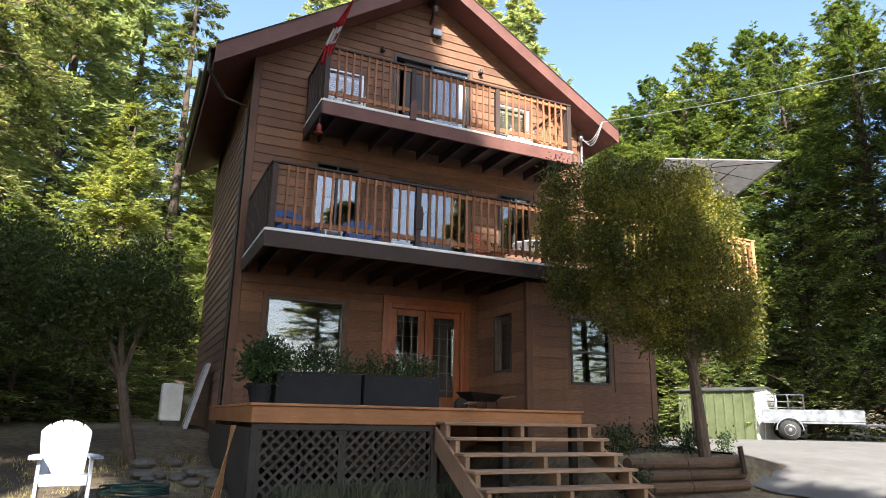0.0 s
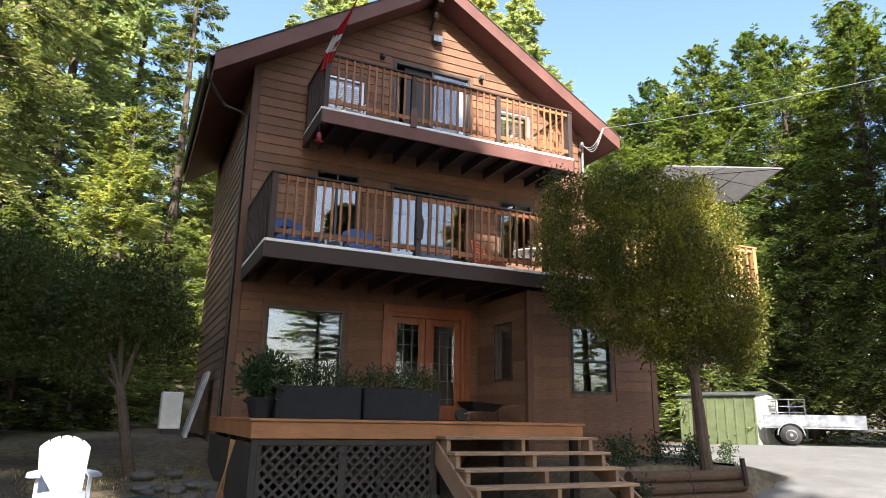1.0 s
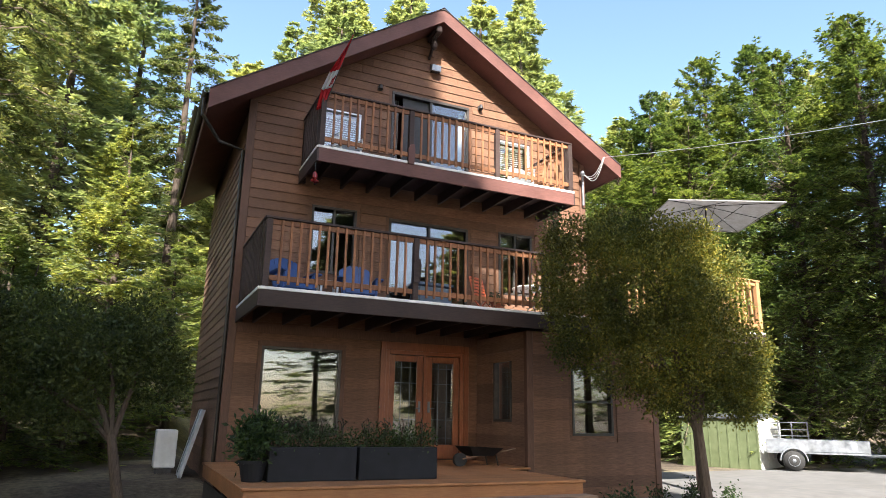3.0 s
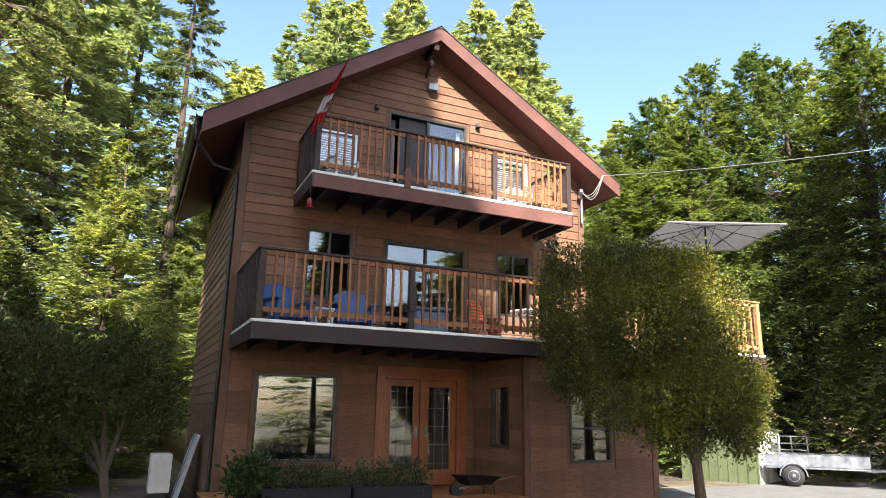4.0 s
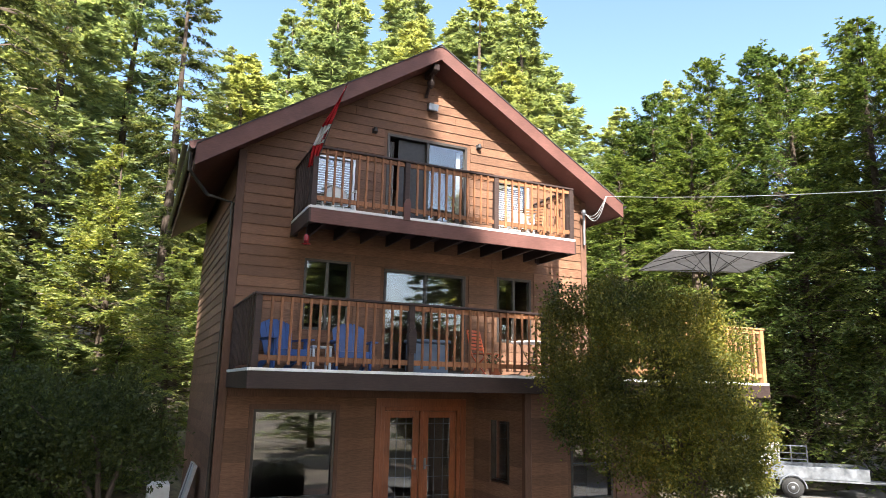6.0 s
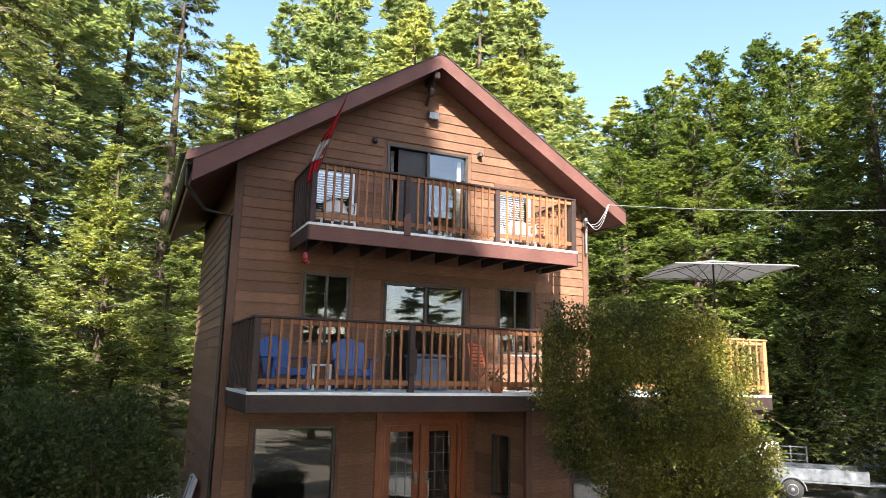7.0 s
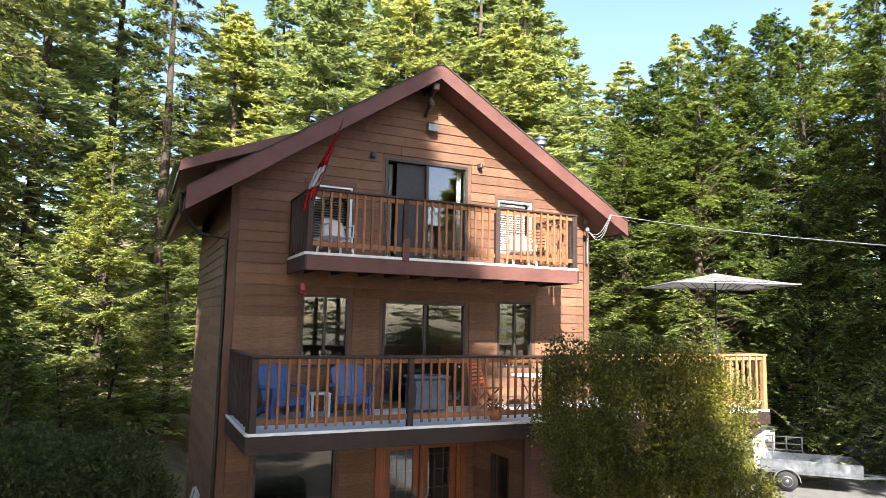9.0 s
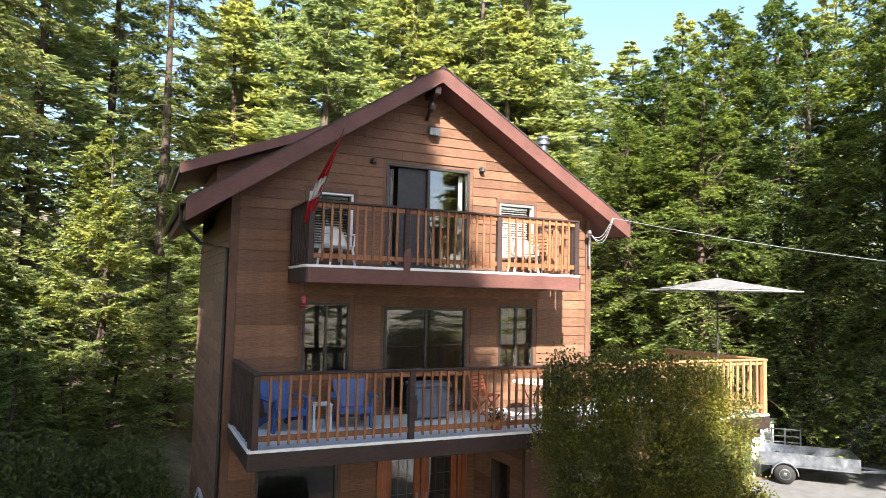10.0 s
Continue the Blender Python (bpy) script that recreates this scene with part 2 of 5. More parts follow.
def tube(bm, pts, r, seg=6):
    """One connected round tube swept along a line of points."""
    pts = [Vector(p) for p in pts]
    rings = []
    side = None
    for k, p in enumerate(pts):
        d = (pts[min(k + 1, len(pts) - 1)] - pts[max(k - 1, 0)]).normalized()
        if side is None:
            side = d.orthogonal().normalized()
        side = (side - d * side.dot(d)).normalized()
        other = d.cross(side)
        rings.append([bm.verts.new(p + side * (r * math.cos(2 * math.pi * i / seg)) + other * (r * math.sin(2 * math.pi * i / seg))) for i in range(seg)])
    for a, b in zip(rings, rings[1:]):
        for i in range(seg):
            bm.faces.new((a[i], a[(i + 1) % seg], b[(i + 1) % seg], b[i]))
    bm.faces.new(list(reversed(rings[0])))
    bm.faces.new(rings[-1])
    return bm


def prism(bm, outline, axis_from, axis_to, axis):
    """Extrude a polygon given in the two other axes along x or y."""
    def p(u, v, w):
        return (w, u, v) if axis == "x" else (u, w, v)
    f = [bm.verts.new(p(u, v, axis_from)) for u, v in outline]
    b = [bm.verts.new(p(u, v, axis_to)) for u, v in outline]
    bm.faces.new(f)
    bm.faces.new(list(reversed(b)))
    n = len(f)
    for i in range(n):
        bm.faces.new((f[i], b[i], b[(i + 1) % n], f[(i + 1) % n]))
    bmesh.ops.recalc_face_normals(bm, faces=bm.faces)
    return bm


def lathe(bm, profile, seg=16, at=(0, 0, 0)):
    rings = [[bm.verts.new((at[0] + r * math.cos(2 * math.pi * i / seg), at[1] + r * math.sin(2 * math.pi * i / seg), at[2] + z)) for i in range(seg)] for r, z in profile]
    for a, b in zip(rings, rings[1:]):
        for i in range(seg):
            bm.faces.new((a[i], a[(i + 1) % seg], b[(i + 1) % seg], b[i]))
    bm.faces.new(list(reversed(rings[0])))
    bm.faces.new(rings[-1])
    return bm


MESHES = {}


def box_mesh(w, d, h, mat, bevel):
    key = (round(w, 3), round(d, 3), round(h, 3), mat.name, bevel)
    if key not in MESHES:
        bm = boxed(-w / 2, -d / 2, -h / 2, w / 2, d / 2, h / 2, bevel)
        me = bpy.data.meshes.new("piece")
        bm.to_mesh(me)
        bm.free()
        me.materials.append(mat)
        MESHES[key] = me
    return MESHES[key]


def piece(name, mat, parent, x, y, z, w, d, h, rot=(0, 0, 0), bevel=0.004, label=""):
    """A box-shaped piece that shares its mesh with all pieces of its size; centre in world coordinates."""
    ob = new(name, box_mesh(w, d, h, mat, bevel))
    ob.parent = parent
    base = BASE.get(root_of(parent), Vector())
    ob.matrix_basis = pose(x - base.x, y - base.y, z - base.z, *rot)
    return tagged(ob, label)


def mesh_of(name, verts, faces, mat):
    me = bpy.data.meshes.new(name)
    me.from_pydata(verts, [], faces)
    me.materials.append(mat)
    return me


def tri_mesh(name, tris, mat):
    """A mesh of loose triangles from an (n, 3, 3) array."""
    n = len(tris)
    me = bpy.data.meshes.new(name)
    me.vertices.add(n * 3)
    me.vertices.foreach_set("co", np.ascontiguousarray(tris, dtype=np.float32).ravel())
    me.loops.add(n * 3)
    me.loops.foreach_set("vertex_index", np.arange(n * 3, dtype=np.int32))
    me.polygons.add(n)
    me.polygons.foreach_set("loop_start", np.arange(0, n * 3, 3, dtype=np.int32))
    me.update(calc_edges=True)
    me.materials.append(mat)
    return me

# ---- ground ----


def sstep(a, b, v):
    t = min(max((v - a) / (b - a), 0.0), 1.0)
    return t * t * (3 - 2 * t)


def ground_z(x, y):
    bank = sstep(7.95, 8.2, y)
    slope = sstep(3.0, 11.5, y)
    w = sstep(9.1, 10.6, x)
    z = -0.2 + 0.56 * sstep(6.2, 6.9, x) * (bank * (1 - w) + slope * w)
    z += 0.8 * sstep(9.6, 16.0, y) * (1 - sstep(1.6, 3.2, x))
    z += 0.2 * max(0.0, min(y - 24.0, 80.0)) * sstep(24, 34, y)
    z += 0.05 * noise.noise((x * 0.7, y * 0.7, 0)) * (1 - sstep(9.0, 10.0, x))
    return z


def spread(lo, hi, near_lo, near_hi, step):
    inner = list(np.arange(near_lo, near_hi + 1e-6, step))
    out, s, v = [], step, near_hi
    while v < hi:
        s *= 1.35
        v += s
        out.append(min(v, hi))
    back, s, v = [], step, near_lo
    while v > lo:
        s *= 1.35
        v -= s
        back.append(max(v, lo))
    return list(reversed(back)) + inner + out


def sheet(name, xs, ys, lift, mat):
    vs = [(x, y, ground_z(x, y) + lift) for y in ys for x in xs]
    n = len(xs)
    fs = [(j * n + i, j * n + i + 1, (j + 1) * n + i + 1, (j + 1) * n + i) for j in range(len(ys) - 1) for i in range(n - 1)]
    me = mesh_of(name, vs, fs, mat)
    me.shade_smooth()
    return new(name, me)


tagged(sheet("ground", spread(-900, 900, -8, 12, 0.25), spread(-900, 900, 2, 18, 0.25), 0.0, GROUND),
       "dry straw-coloured lawn and bare soil around the house", "ground", kind="structure")
tagged(sheet("driveway", list(np.arange(9.3, 25.1, 0.35)), list(np.arange(-2.0, 16.4, 0.4)), 0.03, CONCRETE),
       "pale sunlit concrete driveway beside the house", "driveway", kind="structure")

# ---- house ----
XL, XR, YF, YB = 1.85, 9.87, 12.9, 19.2
Z1, Z2, Z3 = 0.97, 3.73, 6.6
APX, APZ, PITCH_L, PITCH_R, SLAB = 5.74, 10.76, 0.65, 0.605, 0.27
ROOF_FRONT = 12.25
house = thing("house", (APX, YF, 0.0), "three-storey brown cedar-sided house with steep gabled roof and balconies", "house")


def roof_top(x):
    return APZ - (PITCH_L if x < APX else PITCH_R) * abs(x - APX)


def under_roof(x):
    return roof_top(x) - SLAB


FRONT_OPEN = [(2.44, 3.98, 1.45, 3.05), (4.9, 6.64, 0.97, 3.12),
              (3.2, 4.14, 4.55, 5.94), (4.85, 6.72, 3.8, 5.88), (7.5, 8.38, 4.5, 5.94),
              (3.24, 4.13, 7.0, 8.11), (4.81, 6.72, 6.66, 8.83), (7.46, 8.35, 7.0, 8.2)]


def wall_columns(x0, x1, z0, y0, y1, openings, top):
    """A wall along x with through openings, in columns up to a top that may slope."""
    bm = bmesh.new()
    xs = sorted({x0, x1, *[v for o in openings for v in o[:2]], *([APX] if x0 < APX < x1 else [])})
    for a, b in zip(xs, xs[1:]):
        z = z0
        for o in sorted([o for o in openings if o[0] <= a + 1e-6 and o[1] >= b - 1e-6], key=lambda o: o[2]):
            if o[2] > z:
                prism(bm, [(a, z), (b, z), (b, o[2]), (a, o[2])], y0, y1, "y")
            z = o[3]
        prism(bm, [(a, z), (b, z), (b, top(b)), (a, top(a))], y0, y1, "y")
    return bm


wall_front = part("wall", wall_columns(XL + 0.02, XR - 0.02, -0.4, YF, YF + 0.16, FRONT_OPEN, lambda x: under_roof(x) + 0.02), SIDING, house, "brown horizontal cedar lap siding")
wall_left = part("wall", boxed(XL, YF + 0.003, -0.4, XL + 0.16, YB, 7.9), SIDING_SIDE, house, "paler brown cedar side wall")
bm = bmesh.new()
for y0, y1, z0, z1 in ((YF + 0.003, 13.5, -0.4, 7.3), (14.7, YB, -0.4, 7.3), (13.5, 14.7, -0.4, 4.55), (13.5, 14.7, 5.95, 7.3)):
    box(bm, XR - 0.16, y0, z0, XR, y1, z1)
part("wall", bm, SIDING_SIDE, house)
part("wall", wall_columns(XL + 0.17, XR - 0.17, -0.4, YB - 0.16, YB - 0.003, [], lambda x: under_roof(x) + 0.02), SIDING, house)
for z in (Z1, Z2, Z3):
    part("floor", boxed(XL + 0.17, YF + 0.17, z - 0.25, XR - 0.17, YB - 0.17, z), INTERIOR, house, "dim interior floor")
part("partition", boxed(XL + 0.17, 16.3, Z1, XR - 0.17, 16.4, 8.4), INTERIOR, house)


def spans(x0, x1, z0, z1, openings, pad):
    """The stretches of a course of siding that no opening interrupts."""
    cut = sorted((o[0] - pad, o[1] + pad) for o in openings if o[2] - pad < (z0 + z1) / 2 < o[3] + pad)
    out, x = [], x0
    for a, b in cut:
        if a - x > 0.05:
            out.append((x, min(a, x1)))
        x = max(x, b)
    if x1 - x > 0.05:
        out.append((x, x1))
    return out


def roof_slab(x_eave, y0, y1):
    """One slope of the roof from the ridge to the eave."""
    return prism(bmesh.new(), [(APX, APZ), (x_eave, roof_top(x_eave)), (x_eave, roof_top(x_eave) - SLAB + 0.06), (APX, APZ - SLAB + 0.06)], y0, y1, "y")


EAVE_L, EAVE_R = 1.02, 10.52
for xe in (EAVE_L, EAVE_R):
    roof = part("roof", roof_slab(xe, ROOF_FRONT + 0.05, YB + 0.4), SHINGLE, house, "dark asphalt-shingled roof slope")
    s = 1 if xe > APX else -1
    # soffit under the slope, and the rake board on the gable end
    part("soffit", prism(bmesh.new(), [(APX, APZ - SLAB + 0.056), (xe, roof_top(xe) - SLAB + 0.056), (xe, roof_top(xe) - SLAB), (APX, APZ - SLAB)], ROOF_FRONT + 0.05, YB + 0.4, "y"), SOFFIT, roof)
    tip = xe + 0.04 * s
    part("rake_board", prism(bmesh.new(), [(APX, APZ + 0.02), (tip, roof_top(tip) + 0.02), (tip, roof_top(tip) - SLAB - (0.03 if s > 0 else 0.1)), (APX, APZ - SLAB - 0.03)], ROOF_FRONT, ROOF_FRONT + 0.045, "y"), FASCIA, roof, "red-brown painted rake board")
    part("shingle_edge", prism(bmesh.new(), [(APX, APZ + 0.045), (tip, roof_top(tip) + 0.045), (tip, roof_top(tip) + 0.022), (APX, APZ + 0.022)], ROOF_FRONT - 0.02, ROOF_FRONT + 0.3, "y"), SHINGLE, roof)
    z = roof_top(xe)
    part("eave_board", boxed(xe, ROOF_FRONT + 0.06, z - SLAB - 0.02, xe + 0.03 * s, YB + 0.4, z + 0.01), FASCIA, roof)
part("ridge_cap", prism(bmesh.new(), [(APX - 0.15, APZ - 0.06), (APX, APZ + 0.06), (APX + 0.15, APZ - 0.06), (APX, APZ - 0.01)], ROOF_FRONT - 0.02, YB + 0.4, "y"), SHINGLE, house)

# shed dormer set back on one slope: a flatter roof plane up to the ridge, front board, cheek and gutter
DX0, DZ0, DYF = 1.04, 8.9, 15.7
DPITCH = (APZ - 0.02 - DZ0) / (APX - DX0)


def dormer_z(x):
    return DZ0 + DPITCH * (x - DX0)


dormer = part("dormer_roof", prism(bmesh.new(), [(DX0, DZ0), (APX - 0.02, dormer_z(APX - 0.02)), (APX - 0.02, dormer_z(APX - 0.02) - 0.12), (DX0, DZ0 - 0.12)], DYF + 0.05, YB + 0.4, "y"), SHINGLE, house, "low-pitched shed dormer roof")
part("dormer_fascia", prism(bmesh.new(), [(DX0 - 0.02, DZ0 + 0.015), (APX - 0.6, dormer_z(APX - 0.6) + 0.015), (APX - 0.6, dormer_z(APX - 0.6) - 0.2), (DX0 - 0.02, DZ0 - 0.22)], DYF, DYF + 0.045, "y"), FASCIA, dormer, "red-brown dormer fascia board")
part("dormer_soffit", prism(bmesh.new(), [(DX0 + 0.05, DZ0 - 0.13), (3.9, dormer_z(3.9) - 0.16), (3.9, dormer_z(3.9) - 0.19), (DX0 + 0.05, DZ0 - 0.16)], DYF + 0.05, YB + 0.3, "y"), SOFFIT, dormer)
part("dormer_cheek", prism(bmesh.new(), [(XL, 7.6), (3.9, 9.0), (3.9, dormer_z(3.9) - 0.2), (XL, dormer_z(XL) - 0.2)], DYF + 0.55, DYF + 0.67, "y"), SIDING, dormer)
part("dormer_cheek", boxed(XL, DYF + 0.68, 7.6, XL + 0.14, YB - 0.01, dormer_z(XL) - 0.2), SIDING_SIDE, dormer)


def gutter_run(x, y0, y1, z, s):
    """A half-round gutter along y."""
    bm = bmesh.new()
    n = 7
    arc = [(x + s * (0.065 - 0.065 * math.cos(math.pi * i / (n - 1))), z - 0.075 * math.sin(math.pi * i / (n - 1))) for i in range(n)]
    inner = [(u + (0.004 if u < x + s * 0.065 else -0.004), w + 0.005) for u, w in reversed(arc)]
    return prism(bm, arc + inner, y0, y1, "y")


part("gutter", gutter_run(DX0 - 0.02, DYF - 0.02, YB + 0.35, DZ0 - 0.02, -1), ALU, house, "dark metal gutter")
part("gutter", gutter_run(EAVE_L - 0.03, ROOF_FRONT + 0.02, YB + 0.35, roof_top(EAVE_L) - 0.02, -1), ALU, house)
part("gutter", gutter_run(EAVE_R + 0.03, ROOF_FRONT + 0.02, YB + 0.35, roof_top(EAVE_R) - 0.02, 1), ALU, house)
part("downpipe", tube(bmesh.new(), [(0.92, 12.5, 7.6), (0.92, 12.6, 7.3), (1.3, 13.0, 6.98), (1.79, 13.15, 6.93), (1.79, 13.15, 0.6)], 0.035, 8), ALU, house, "dark metal downpipe with elbows")

# corner boards and trim of the front
for x in (XL + 0.02, XR - 0.02):
    part("corner_board", boxed(x - 0.075, YF - 0.035, 0.3 if x < 5 else 3.5, x + 0.075, YF - 0.002, under_roof(x) - 0.03, 0.006), TRIM, house, "brown corner board")
part("corner_board", boxed(XL - 0.035, YF - 0.03, 0.3, XL - 0.002, YF + 0.12, 7.2, 0.006), TRIM, house)
part("screen", boxed(5.1, YF + 0.09, 6.72, 5.74, YF + 0.1, 8.76), BLACK, house, "dark insect screen of the open door")
part("band_board", boxed(XL + 0.1, YF - 0.03, 3.28, 6.9, YF - 0.002, 3.46, 0.005), TRIM, house)


def window_unit(x0, x1, z0, z1, y, panes, frame_mat, casing=None, label="", fw=0.05, shut=None):
    """A framed window: casing, frame with mullions, a pane in each light, and a sill."""
    bm = bmesh.new()
    for a, b, c, d in ((x0, z0, x1, z0 + fw), (x0, z1 - fw, x1, z1), (x0, z0 + fw, x0 + fw, z1 - fw), (x1 - fw, z0 + fw, x1, z1 - fw)):
        box(bm, a, y - 0.012, b, c, y + 0.1, d, 0.004)
    step = (x1 - x0 - fw) / panes
    for i in range(1, panes):
        xm = x0 + fw / 2 + i * step
        box(bm, xm - fw / 2, y + 0.005, z0 + fw, xm + fw / 2, y + 0.085, z1 - fw, 0.003)
    win = part("window", bm, frame_mat, house, label)
    for i in range(panes):
        if shut is not None and i not in shut:
            continue
        a = x0 + fw / 2 + i * step
        g = part("pane", boxed(a + fw / 2 - 0.004, y + 0.045, z0 + fw - 0.004, a + step - fw / 2 + 0.004, y + 0.053, z1 - fw + 0.004), GLASS, win, "clear reflecting glass")
        g.visible_shadow = False
    if casing:
        bm = bmesh.new()
        w = 0.08
        for a, b, c, d in ((x0 - w, z1, x1 + w, z1 + w + 0.02), (x0 - w, z0, x0, z1), (x1, z0, x1 + w, z1)):
            box(bm, a, y - 0.03, b, c, y - 0.001, d, 0.004)
        part("casing", bm, casing, win)
        part("sill", boxed(x0 - w - 0.02, y - 0.06, z0 - 0.06, x1 + w + 0.02, y + 0.02, z0 - 0.002, 0.006), casing, win)
    return win


window_unit(2.44, 3.98, 1.45, 3.05, YF, 1, ALU, TRIM, "large dark ground-floor picture window")
window_unit(3.2, 4.14, 4.55, 5.94, YF, 2, ALU, None, "dark-framed sliding window")
window_unit(4.85, 6.72, 3.8, 5.88, YF, 2, ALU, None, "dark-framed sliding glass door", fw=0.06)
window_unit(7.5, 8.38, 4.5, 5.94, YF, 2, ALU, None, "dark-framed sliding window")
window_unit(3.24, 4.13, 7.0, 8.11, YF, 1, ALUPALE, TRIM, "small upper window")
window_unit(7.46, 8.35, 7.0, 8.2, YF, 1, ALUPALE, TRIM, "small upper window")
slider = window_unit(4.81, 6.72, 6.66, 8.83, YF, 2, ALU, None, "sliding glass door of the top floor, half open", fw=0.06, shut=(1,))

# pale curtains, window blinds and a dark insect screen
for x0, x1, z0, z1, nm in ((4.9, 5.06, 6.7, 8.74, "curtain"), (6.55, 6.66, 6.7, 8.74, "curtain")):
    bm = bmesh.new()
    n = 10
    top = [bm.verts.new((x0 + (x1 - x0) * i / n, YF + 0.22 + 0.025 * math.sin(i * 2.1), z1)) for i in range(n + 1)]
    bot = [bm.verts.new((x0 + (x1 - x0) * i / n, YF + 0.22 + 0.035 * math.sin(i * 2.1 + 0.3), z0)) for i in range(n + 1)]
    for i in range(n):
        bm.faces.new((top[i], top[i + 1], bot[i + 1], bot[i]))
    bmesh.ops.solidify(bm, geom=bm.faces[:], thickness=0.006)
    c = thing("curtain", ((x0 + x1) / 2, YF + 0.22, z0), "pale cloth curtain hanging inside the sliding door", "curtain", "curtains of the top floor")
    part("cloth", bm, CURTAIN, c)
for x0, x1, z0, z1 in ((3.3, 4.07, 7.06, 8.05), (7.52, 8.29, 7.06, 8.14)):
    b = thing("window_blind", ((x0 + x1) / 2, YF + 0.2, z0), "white venetian blind with open slats behind the window", "blind", "blinds of the top floor")
    part("head_rail", boxed(x0, YF + 0.17, z1 - 0.05, x1, YF + 0.22, z1, 0.004), WHITE, b)
    z = z1 - 0.08
    while z > z0:
        piece("slat", WHITE, b, (x0 + x1) / 2, YF + 0.195, z, x1 - x0 - 0.01, 0.05, 0.004, (28, 0, 0), 0.0)
        z -= 0.052

# ---- entrance doors ----
bm = bmesh.new()
for a in ((4.9, 0.97, 4.98, 3.12), (6.56, 0.97, 6.64, 3.12), (4.98, 3.04, 6.56, 3.12), (5.735, 0.97, 5.805, 3.04)):
    box(bm, a[0], YF - 0.02, a[1], a[2], YF + 0.13, a[3], 0.005)
part("door_frame", bm, DOORWOOD, house, "varnished red-brown door frame")
bm = bmesh.new()
for a in ((4.78, 0.95, 4.9, 3.28), (6.64, 0.95, 6.76, 3.28), (4.9, 3.12, 6.64, 3.28)):
    box(bm, a[0], YF - 0.04, a[1], a[2], YF - 0.001, a[3], 0.005)
part("door_casing", bm, DOORWOOD, house)
for x0, x1 in ((4.985, 5.73), (5.81, 6.555)):
    st, gz0, gz1 = 0.13, 1.27, 2.9
    bm = bmesh.new()
    for a in ((x0, 0.99, x0 + st, 3.03), (x1 - st, 0.99, x1, 3.03), (x0 + st, gz1, x1 - st, 3.03), (x0 + st, 0.99, x1 - st, gz0)):
        box(bm, a[0], YF + 0.03, a[1], a[2], YF + 0.075, a[3], 0.004)
    door = part("door", bm, DOORWOOD, house, "varnished red-brown entrance door with leaded glass")
    g = part("pane", boxed(x0 + st - 0.005, YF + 0.05, gz0 - 0.005, x1 - st + 0.005, YF + 0.056, gz1 + 0.005), GLASS, door)
    g.visible_shadow = False
    w = (x1 - x0 - 2 * st)
    bm = bmesh.new()
    for f in (0.3, 0.7):
        box(bm, x0 + st + f * w - 0.006, YF + 0.042, gz0, x0 + st + f * w + 0.006, YF + 0.049, gz1)
    for f in (0.08, 0.3, 0.52, 0.74, 0.93):
        zz = gz0 + f * (gz1 - gz0)
        box(bm, x0 + st, YF + 0.043, zz - 0.006, x1 - st, YF + 0.0485, zz + 0.006)
    part("muntin", bm, STEEL, door, "bright lead strips")
    hx = x1 - 0.065 if x0 < 5.5 else x0 + 0.065
    bm = boxed(hx - 0.025, YF + 0.018, 1.9, hx + 0.025, YF + 0.032, 2.12, 0.004)
    rod(bm, (hx, YF + 0.03, 1.98), (hx, YF - 0.03, 1.98), 0.012)
    rod(bm, (hx, YF - 0.03, 1.98), (hx + (-0.1 if x0 < 5.5 else 0.1), YF - 0.03, 1.98), 0.011)
    part("handle", bm, STEEL, door, "brushed metal lever handle")

# ---- projecting ground-floor bay under the side deck ----
BX0, BX1, BYF = 6.97, 9.95, 10.85
BAYWIN = (7.93, 8.89, 1.52, 2.83)
bay = thing("ground_floor_bay", ((BX0 + BX1) / 2, BYF, 0), "brown cedar-sided ground-floor bay under the side deck", "house bay")
bay_front = part("wall", wall_columns(BX0 + 0.02, BX1 - 0.02, -0.2, BYF, BYF + 0.16, [BAYWIN], lambda x: 3.43), SIDING, bay)
bm = bmesh.new()
for y0, y1, z0, z1 in ((BYF + 0.003, 11.45, -0.2, 3.43), (12.15, YF - 0.005, -0.2, 3.43), (11.45, 12.15, -0.2, 1.75), (11.45, 12.15, 2.95, 3.43)):
    box(bm, BX0, y0, z0, BX0 + 0.14, y1, z1)
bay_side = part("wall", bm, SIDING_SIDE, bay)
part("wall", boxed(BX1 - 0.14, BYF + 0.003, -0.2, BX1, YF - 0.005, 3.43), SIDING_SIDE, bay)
bm = bmesh.new()
for a, b, c, d in ((BAYWIN[0], BAYWIN[2], BAYWIN[1], BAYWIN[2] + 0.05), (BAYWIN[0], BAYWIN[3] - 0.05, BAYWIN[1], BAYWIN[3]), (BAYWIN[0], BAYWIN[2] + 0.05, BAYWIN[0] + 0.05, BAYWIN[3] - 0.05), (BAYWIN[1] - 0.05, BAYWIN[2] + 0.05, BAYWIN[1], BAYWIN[3] - 0.05), (BAYWIN[0] + 0.05, 2.13, BAYWIN[1] - 0.05, 2.17)):
    box(bm, a, BYF - 0.012, b, c, BYF + 0.1, d, 0.003)
w = part("window", bm, ALU, bay, "dark-framed two-light window")
g = part("pane", boxed(BAYWIN[0] + 0.045, BYF + 0.045, BAYWIN[2] + 0.045, BAYWIN[1] - 0.045, BYF + 0.053, BAYWIN[3] - 0.045), GLASS, w)
g.visible_shadow = False
bm = bmesh.new()
for y0, z0, y1, z1 in ((11.45, 1.75, 12.15, 1.8), (11.45, 2.9, 12.15, 2.95), (11.45, 1.8, 11.5, 2.9), (12.1, 1.8, 12.15, 2.9)):
    box(bm, BX0 - 0.02, y0, z0, BX0 + 0.09, y1, z1, 0.003)
